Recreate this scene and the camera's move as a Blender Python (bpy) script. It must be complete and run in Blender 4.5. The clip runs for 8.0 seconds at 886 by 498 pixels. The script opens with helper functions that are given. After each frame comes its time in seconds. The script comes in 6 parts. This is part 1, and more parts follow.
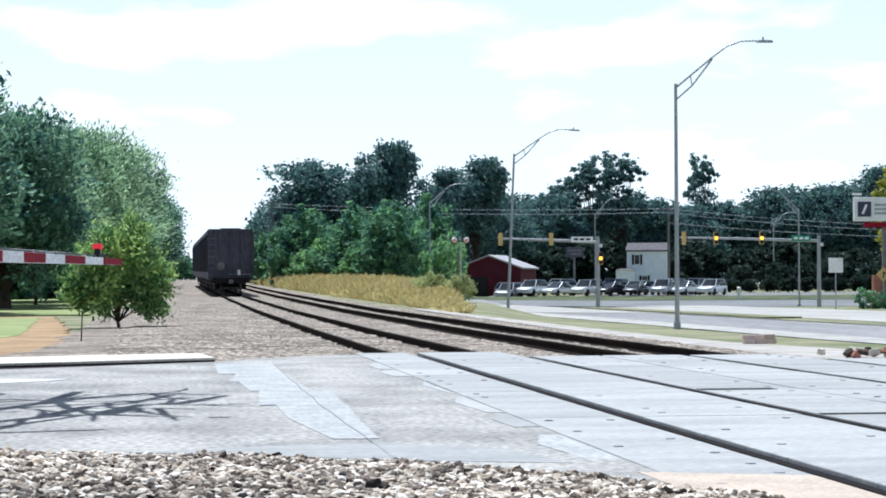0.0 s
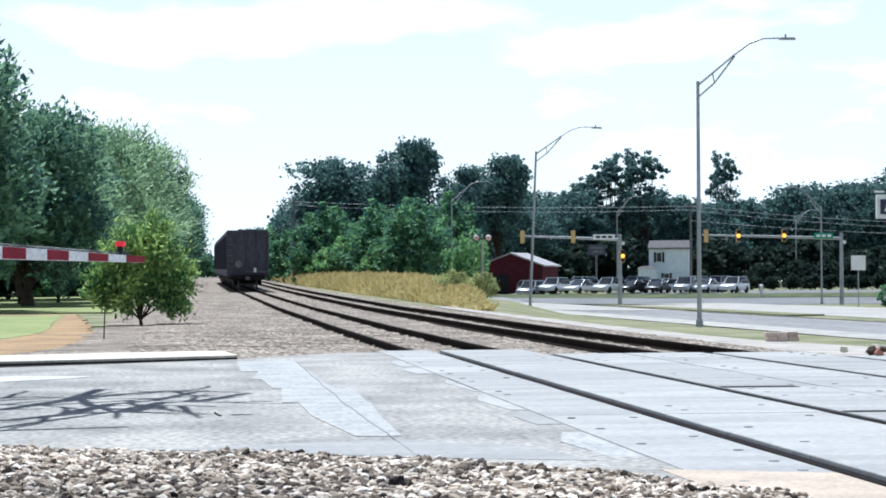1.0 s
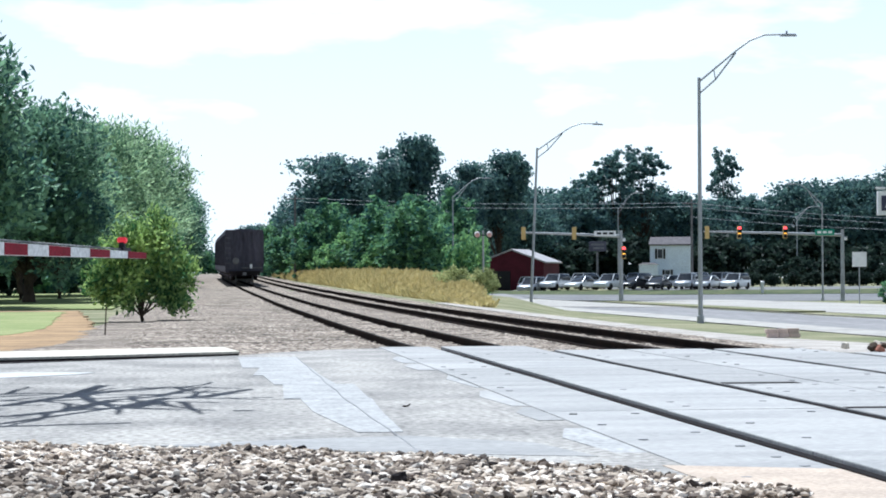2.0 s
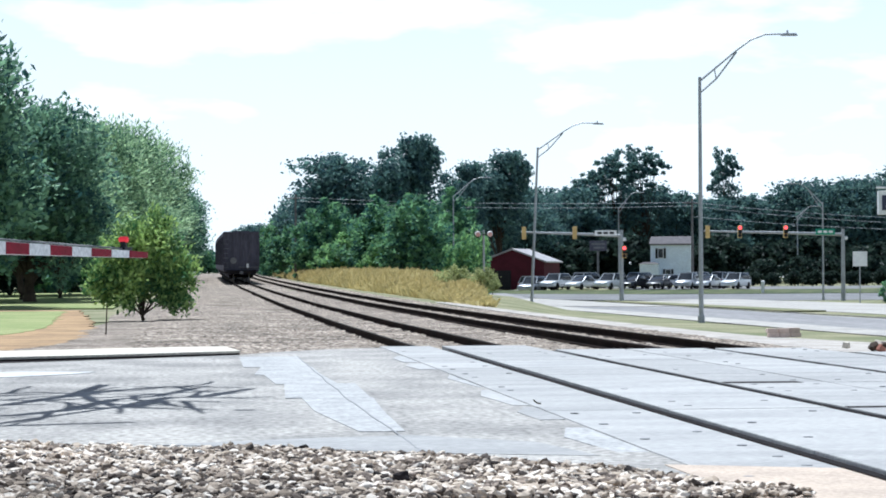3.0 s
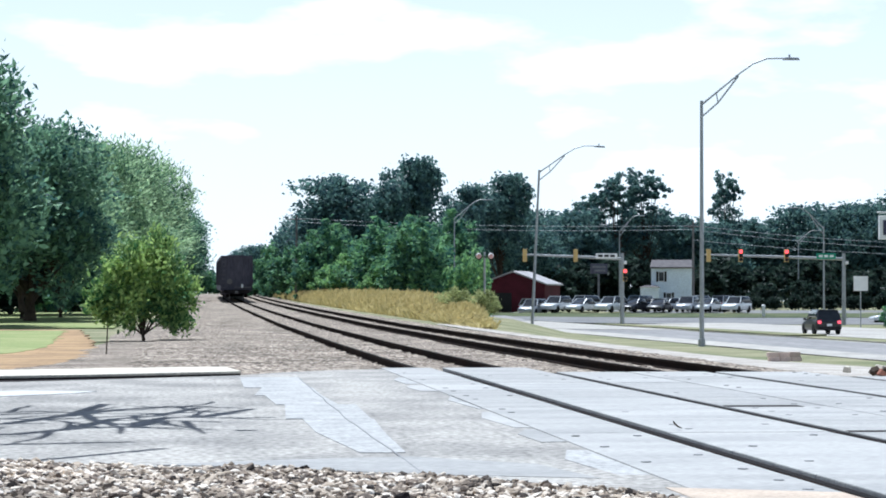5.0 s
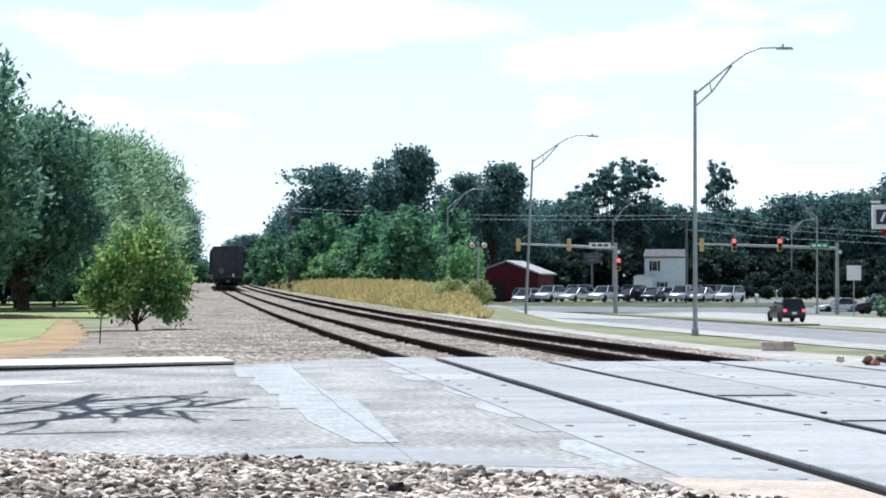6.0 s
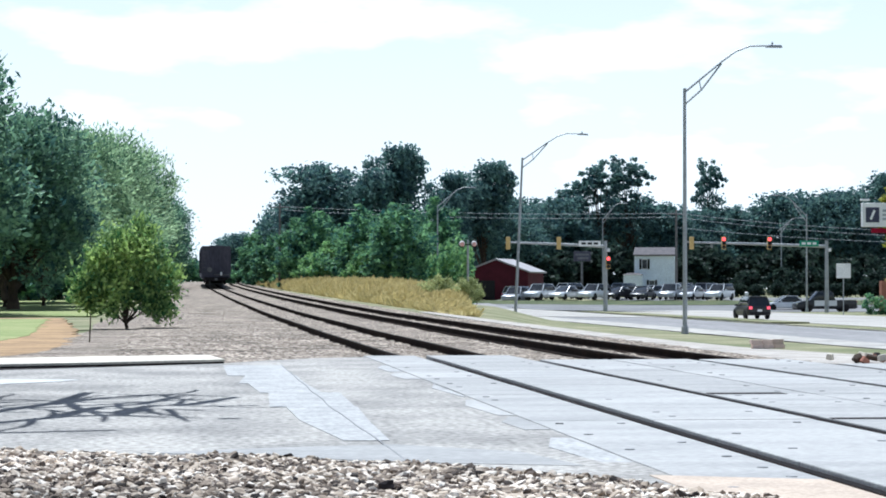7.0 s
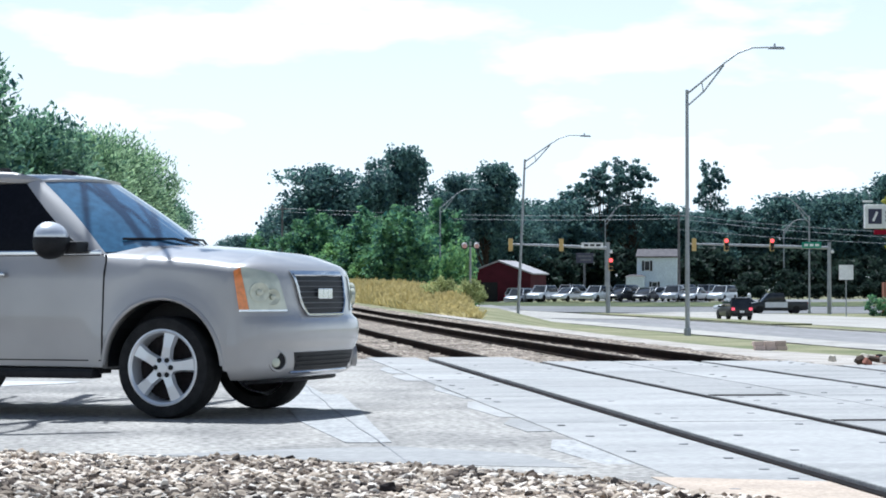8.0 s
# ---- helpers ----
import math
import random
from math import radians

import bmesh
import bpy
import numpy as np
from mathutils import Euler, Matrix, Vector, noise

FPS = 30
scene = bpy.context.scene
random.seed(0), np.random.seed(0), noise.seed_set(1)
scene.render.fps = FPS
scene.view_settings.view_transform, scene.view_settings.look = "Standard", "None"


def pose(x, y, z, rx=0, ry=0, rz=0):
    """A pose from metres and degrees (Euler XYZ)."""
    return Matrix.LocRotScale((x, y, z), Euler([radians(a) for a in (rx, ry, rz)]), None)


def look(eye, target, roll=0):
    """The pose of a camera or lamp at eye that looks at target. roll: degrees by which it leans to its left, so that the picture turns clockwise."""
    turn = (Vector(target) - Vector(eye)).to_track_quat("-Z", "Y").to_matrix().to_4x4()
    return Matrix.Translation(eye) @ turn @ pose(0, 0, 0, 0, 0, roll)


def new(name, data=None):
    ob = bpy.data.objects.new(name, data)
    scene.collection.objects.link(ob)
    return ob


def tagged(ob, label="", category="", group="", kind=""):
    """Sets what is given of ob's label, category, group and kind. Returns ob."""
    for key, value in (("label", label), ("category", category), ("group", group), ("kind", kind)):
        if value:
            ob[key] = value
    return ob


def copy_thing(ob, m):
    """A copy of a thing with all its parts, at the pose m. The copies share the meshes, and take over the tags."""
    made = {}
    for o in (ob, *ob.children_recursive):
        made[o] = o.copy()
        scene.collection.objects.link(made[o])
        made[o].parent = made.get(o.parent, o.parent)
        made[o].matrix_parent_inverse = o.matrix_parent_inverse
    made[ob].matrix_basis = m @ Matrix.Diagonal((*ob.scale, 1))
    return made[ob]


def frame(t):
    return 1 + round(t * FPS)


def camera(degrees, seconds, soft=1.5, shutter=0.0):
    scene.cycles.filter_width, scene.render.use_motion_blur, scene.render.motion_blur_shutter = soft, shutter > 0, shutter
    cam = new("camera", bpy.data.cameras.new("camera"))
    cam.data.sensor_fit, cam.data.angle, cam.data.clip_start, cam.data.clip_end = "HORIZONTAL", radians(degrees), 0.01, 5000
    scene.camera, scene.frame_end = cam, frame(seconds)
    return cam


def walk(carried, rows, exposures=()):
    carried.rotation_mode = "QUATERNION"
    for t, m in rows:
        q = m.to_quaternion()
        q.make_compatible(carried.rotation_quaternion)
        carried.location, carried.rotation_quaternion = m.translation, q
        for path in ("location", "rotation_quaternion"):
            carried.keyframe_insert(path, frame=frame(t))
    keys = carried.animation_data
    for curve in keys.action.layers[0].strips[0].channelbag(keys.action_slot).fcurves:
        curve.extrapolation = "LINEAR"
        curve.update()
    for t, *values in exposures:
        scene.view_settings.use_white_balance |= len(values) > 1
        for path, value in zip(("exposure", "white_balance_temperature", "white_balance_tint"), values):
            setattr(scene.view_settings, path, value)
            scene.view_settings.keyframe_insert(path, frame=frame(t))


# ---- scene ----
cam = camera(20.94, 8.0, soft=1.8)
# seconds, eye x, y, z, turn to the right, tilt up, lean
PATH = [
    (0.0, 0.031, 0.0, 1.008, 6.178, 0.859, -0.31), (0.5, 0.026, 0.0, 1.009, 6.139, 0.816, -0.27),
    (1.0, 0.026, 0.0, 1.006, 5.654, 0.807, -0.32), (1.5, 0.026, 0.0, 1.005, 5.539, 0.783, -0.29),
    (1.7, 0.024, 0.0, 1.004, 5.600, 0.760, -0.30), (2.8, 0.013, 0.0, 1.002, 5.650, 0.670, -0.32),
    (3.0, 0.012, 0.0, 1.002, 5.620, 0.712, -0.31), (3.5, 0.006, 0.0, 1.006, 5.611, 0.725, -0.04),
    (4.0, 0.007, 0.0, 1.002, 5.648, 0.861, -0.02), (4.5, 0.006, 0.0, 0.998, 5.674, 1.064, 0.10),
    (4.7, 0.005, 0.0, 0.998, 5.635, 1.253, 0.08), (5.2, 0.002, 0.0, 1.0, 5.60, 1.19, 0.07),
    (5.8, -0.001, 0.0, 1.002, 5.660, 0.980, 0.06),
    (6.0, -0.002, 0.0, 1.002, 5.762, 0.983, 0.06), (6.5, -0.001, 0.0, 1.001, 6.046, 0.997, 0.05),
    (7.0, 0.0, 0.0, 1.0, 6.004, 0.944, 0.0), (7.5, 0.002, 0.0, 1.001, 5.907, 0.917, 0.04),
    (8.0, 0.006, 0.0, 1.001, 5.942, 0.986, -0.03)]
walk(cam, [(t, pose(x, y, z, 90 + tilt, 0, -turn) @ pose(0, 0, 0, 0, 0, lean)) for t, x, y, z, turn, tilt, lean in PATH], [(0.0, 0.57, 5550, 7), (8.0, 0.57, 5550, 7)])

# ---- light ----
SUN_EL, SUN_AZ = 64.0, -14.0     # degrees; azimuth to the right of the tracks' direction
world = bpy.data.worlds.new("world")
scene.world = world
world.use_nodes = True
wn, wl = world.node_tree.nodes, world.node_tree.links
wn.clear()
w_out, w_mix = wn.new("ShaderNodeOutputWorld"), wn.new("ShaderNodeMixShader")
w_sky, w_bg, w_cl = wn.new("ShaderNodeTexSky"), wn.new("ShaderNodeBackground"), wn.new("ShaderNodeBackground")
w_sky.sky_type, w_sky.sun_disc = "NISHITA", False
w_sky.sun_elevation, w_sky.sun_rotation = radians(SUN_EL), radians(SUN_AZ)
w_bg.inputs["Strength"].default_value = 0.055
w_cl.inputs["Color"].default_value, w_cl.inputs["Strength"].default_value = (0.965, 1.0, 0.985, 1), 0.81
w_co, w_map, w_n = wn.new("ShaderNodeTexCoord"), wn.new("ShaderNodeMapping"), wn.new("ShaderNodeTexNoise")
w_map.inputs["Scale"].default_value = (5, 5, 16)
w_n.inputs["Scale"].default_value, w_n.inputs["Detail"].default_value = 1.6, 7
w_r = wn.new("ShaderNodeValToRGB")
w_r.color_ramp.elements[0].position, w_r.color_ramp.elements[0].color = 0.40, (0.04, 0.04, 0.04, 1)
w_r.color_ramp.elements[1].position, w_r.color_ramp.elements[1].color = 0.56, (1, 1, 1, 1)
wl.new(w_co.outputs["Generated"], w_map.inputs["Vector"])
wl.new(w_map.outputs["Vector"], w_n.inputs["Vector"])
# haze and stacked cloud towards the horizon, broken cloud overhead
w_sep, w_cover, w_add = wn.new("ShaderNodeSeparateXYZ"), wn.new("ShaderNodeMapRange"), wn.new("ShaderNodeMath")
w_cover.inputs["From Min"].default_value, w_cover.inputs["From Max"].default_value = 0.10, 0.50
w_cover.inputs["To Min"].default_value, w_cover.inputs["To Max"].default_value = 0.0, -0.24
wl.new(w_co.outputs["Generated"], w_sep.inputs["Vector"])
wl.new(w_sep.outputs["Z"], w_cover.inputs["Value"])
wl.new(w_n.outputs["Fac"], w_add.inputs[0])
wl.new(w_cover.outputs["Result"], w_add.inputs[1])
wl.new(w_add.outputs[0], w_r.inputs["Fac"])
wl.new(w_sky.outputs["Color"], w_bg.inputs["Color"])
w_haze, w_max = wn.new("ShaderNodeMapRange"), wn.new("ShaderNodeMath")
w_max.operation = "MAXIMUM"
w_haze.inputs["From Min"].default_value, w_haze.inputs["From Max"].default_value = 0.03, 0.34
w_haze.inputs["To Min"].default_value, w_haze.inputs["To Max"].default_value = 0.93, 0.0
wl.new(w_sep.outputs["Z"], w_haze.inputs["Value"])
wl.new(w_r.outputs["Color"], w_max.inputs[0])
wl.new(w_haze.outputs["Result"], w_max.inputs[1])
wl.new(w_max.outputs[0], w_mix.inputs["Fac"])
wl.new(w_bg.outputs["Background"], w_mix.inputs[1])
wl.new(w_cl.outputs["Background"], w_mix.inputs[2])
wl.new(w_mix.outputs["Shader"], w_out.inputs["Surface"])
sun = new("sun", bpy.data.lights.new("sun", "SUN"))
sun.data.energy, sun.data.angle, sun.data.color = 5.0, radians(0.5), (1.0, 0.96, 0.90)
sd = Vector((math.sin(radians(SUN_AZ)) * math.cos(radians(SUN_EL)), math.cos(radians(SUN_AZ)) * math.cos(radians(SUN_EL)), math.sin(radians(SUN_EL))))
sun.matrix_world = look(sd * 60, (0, 0, 0))


# ---- materials ----
def mat(name, c1, c2=None, scale=3.0, rough=0.8, metal=0.0, bump=0.0, bscale=None, fine=None, obj=0.0, clear=0.0, stretch=(1, 1, 1), spec=None, grain=0.2):
    """Two colours mixed by coarse noise, a fine speckle, bump, and change from object to object."""
    m = bpy.data.materials.new(name)
    m.use_nodes = True
    n, l = m.node_tree.nodes, m.node_tree.links
    b = n["Principled BSDF"]
    b.inputs["Roughness"].default_value, b.inputs["Metallic"].default_value = rough, metal
    b.inputs["Specular IOR Level"].default_value = spec if spec is not None else (0.12 if rough >= 0.7 else 0.5)
    if clear:
        b.inputs["Coat Weight"].default_value, b.inputs["Coat Roughness"].default_value = clear, 0.06
    c2 = c2 or tuple(x * 0.75 for x in c1)
    geo, mp = n.new("ShaderNodeNewGeometry"), n.new("ShaderNodeMapping")
    mp.inputs["Scale"].default_value = stretch
    l.new(geo.outputs["Position"], mp.inputs["Vector"])
    tex = n.new("ShaderNodeTexNoise")
    tex.inputs["Scale"].default_value, tex.inputs["Detail"].default_value = scale, 6
    l.new(mp.outputs["Vector"], tex.inputs["Vector"])
    rp = n.new("ShaderNodeValToRGB")
    rp.color_ramp.elements[0].position, rp.color_ramp.elements[1].position = 0.36, 0.64
    rp.color_ramp.elements[0].color, rp.color_ramp.elements[1].color = (*c1, 1), (*c2, 1)
    l.new(tex.outputs["Fac"], rp.inputs["Fac"])
    col = rp.outputs["Color"]
    fn = n.new("ShaderNodeTexNoise")
    fn.inputs["Scale"].default_value, fn.inputs["Detail"].default_value = fine or scale * 14, 3
    l.new(mp.outputs["Vector"], fn.inputs["Vector"])
    mr = n.new("ShaderNodeMapRange")
    mr.inputs["From Min"].default_value, mr.inputs["From Max"].default_value = 0.3, 0.7
    mr.inputs["To Min"].default_value, mr.inputs["To Max"].default_value = 1 - 1.1 * grain, 1 + 0.9 * grain
    l.new(fn.outputs["Fac"], mr.inputs["Value"])
    mx = n.new("ShaderNodeMix")
    mx.data_type, mx.blend_type = "RGBA", "MULTIPLY"
    mx.inputs["Factor"].default_value = 1.0
    l.new(col, mx.inputs["A"])
    l.new(mr.outputs["Result"], mx.inputs["B"])
    col = mx.outputs["Result"]
    if obj:
        oi, m2, hs = n.new("ShaderNodeObjectInfo"), n.new("ShaderNodeMapRange"), n.new("ShaderNodeHueSaturation")
        m2.inputs["To Min"].default_value, m2.inputs["To Max"].default_value = 1 - obj, 1 + obj
        l.new(oi.outputs["Random"], m2.inputs["Value"])
        l.new(m2.outputs["Result"], hs.inputs["Value"])
        l.new(col, hs.inputs["Color"])
        col = hs.outputs["Color"]
    l.new(col, b.inputs["Base Color"])
    if bump:
        bp = n.new("ShaderNodeBump")
        bp.inputs["Strength"].default_value, bp.inputs["Distance"].default_value = min(bump, 1), 0.03
        bt = n.new("ShaderNodeTexNoise")
        bt.inputs["Scale"].default_value, bt.inputs["Detail"].default_value = bscale or scale * 8, 4
        l.new(mp.outputs["Vector"], bt.inputs["Vector"])
        l.new(bt.outputs["Fac"], bp.inputs["Height"])
        l.new(bp.outputs["Normal"], b.inputs["Normal"])
    return m


def leaf_mat(name, c1, c2, thin=0.4):
    """Leaves: colour by clump and by leaf, some light through them."""
    m = bpy.data.materials.new(name)
    m.use_nodes = True
    n, l = m.node_tree.nodes, m.node_tree.links
    b = n["Principled BSDF"]
    b.inputs["Roughness"].default_value = 0.6
    b.inputs["Specular IOR Level"].default_value = 0.1
    geo, tex, rp = n.new("ShaderNodeNewGeometry"), n.new("ShaderNodeTexNoise"), n.new("ShaderNodeValToRGB")
    tex.inputs["Scale"].default_value, tex.inputs["Detail"].default_value = 0.7, 3
    ad = n.new("ShaderNodeMath")
    ad.operation = "MULTIPLY_ADD"
    ad.inputs[1].default_value = 0.45
    l.new(geo.outputs["Position"], tex.inputs["Vector"])
    l.new(geo.outputs["Random Per Island"], ad.inputs[0])
    l.new(tex.outputs["Fac"], ad.inputs[2])
    rp.color_ramp.elements[0].position, rp.color_ramp.elements[1].position = 0.5, 0.95
    rp.color_ramp.elements[0].color, rp.color_ramp.elements[1].color = (*c1, 1), (*c2, 1)
    l.new(ad.outputs[0], rp.inputs["Fac"])
    l.new(rp.outputs["Color"], b.inputs["Base Color"])
    tr, mx, out = n.new("ShaderNodeBsdfTranslucent"), n.new("ShaderNodeMixShader"), n["Material Output"]
    l.new(rp.outputs["Color"], tr.inputs["Color"])
    mx.inputs["Fac"].default_value = thin
    l.new(b.outputs["BSDF"], mx.inputs[1])
    l.new(tr.outputs["BSDF"], mx.inputs[2])
    l.new(mx.outputs["Shader"], out.inputs["Surface"])
    return m


def glow(name, c, strength):
    m = bpy.data.materials.new(name)
    m.use_nodes = True
    b = m.node_tree.nodes["Principled BSDF"]
    b.inputs["Base Color"].default_value = (*c, 1)
    b.inputs["Emission Color"].default_value, b.inputs["Emission Strength"].default_value = (*c, 1), strength
    return m


def stone_mat(name, stops, cell, bump=0.6):
    """Loose stone: each cell has its own tone."""
    m = bpy.data.materials.new(name)
    m.use_nodes = True
    n, l = m.node_tree.nodes, m.node_tree.links
    b = n["Principled BSDF"]
    b.inputs["Roughness"].default_value = 0.9
    b.inputs["Specular IOR Level"].default_value = 0.1
    geo, v, rp = n.new("ShaderNodeNewGeometry"), n.new("ShaderNodeTexVoronoi"), n.new("ShaderNodeValToRGB")
    v.inputs["Scale"].default_value = cell
    l.new(geo.outputs["Position"], v.inputs["Vector"])
    sep = n.new("ShaderNodeSeparateColor")
    l.new(v.outputs["Color"], sep.inputs["Color"])
    e = rp.color_ramp.elements
    while len(e) < len(stops):
        e.new(0.5)
    for i, (p, c) in enumerate(stops):
        e[i].position, e[i].color = p, (*c, 1)
    l.new(sep.outputs["Red"], rp.inputs["Fac"])
    big, mr, mx = n.new("ShaderNodeTexNoise"), n.new("ShaderNodeMapRange"), n.new("ShaderNodeMix")
    big.inputs["Scale"].default_value, big.inputs["Detail"].default_value = 0.5, 4
    l.new(geo.outputs["Position"], big.inputs["Vector"])
    mr.inputs["From Min"].default_value, mr.inputs["From Max"].default_value = 0.3, 0.7
    mr.inputs["To Min"].default_value, mr.inputs["To Max"].default_value = 0.58, 1.30
    l.new(big.outputs["Fac"], mr.inputs["Value"])
    mx.data_type, mx.blend_type = "RGBA", "MULTIPLY"
    mx.inputs["Factor"].default_value = 1.0
    l.new(rp.outputs["Color"], mx.inputs["A"])
    l.new(mr.outputs["Result"], mx.inputs["B"])
    l.new(mx.outputs["Result"], b.inputs["Base Color"])
    bp = n.new("ShaderNodeBump")
    bp.inputs["Strength"].default_value, bp.inputs["Distance"].default_value = bump, 0.04
    l.new(v.outputs["Distance"], bp.inputs["Height"])
    bp.invert = True
    l.new(bp.outputs["Normal"], b.inputs["Normal"])
    return m


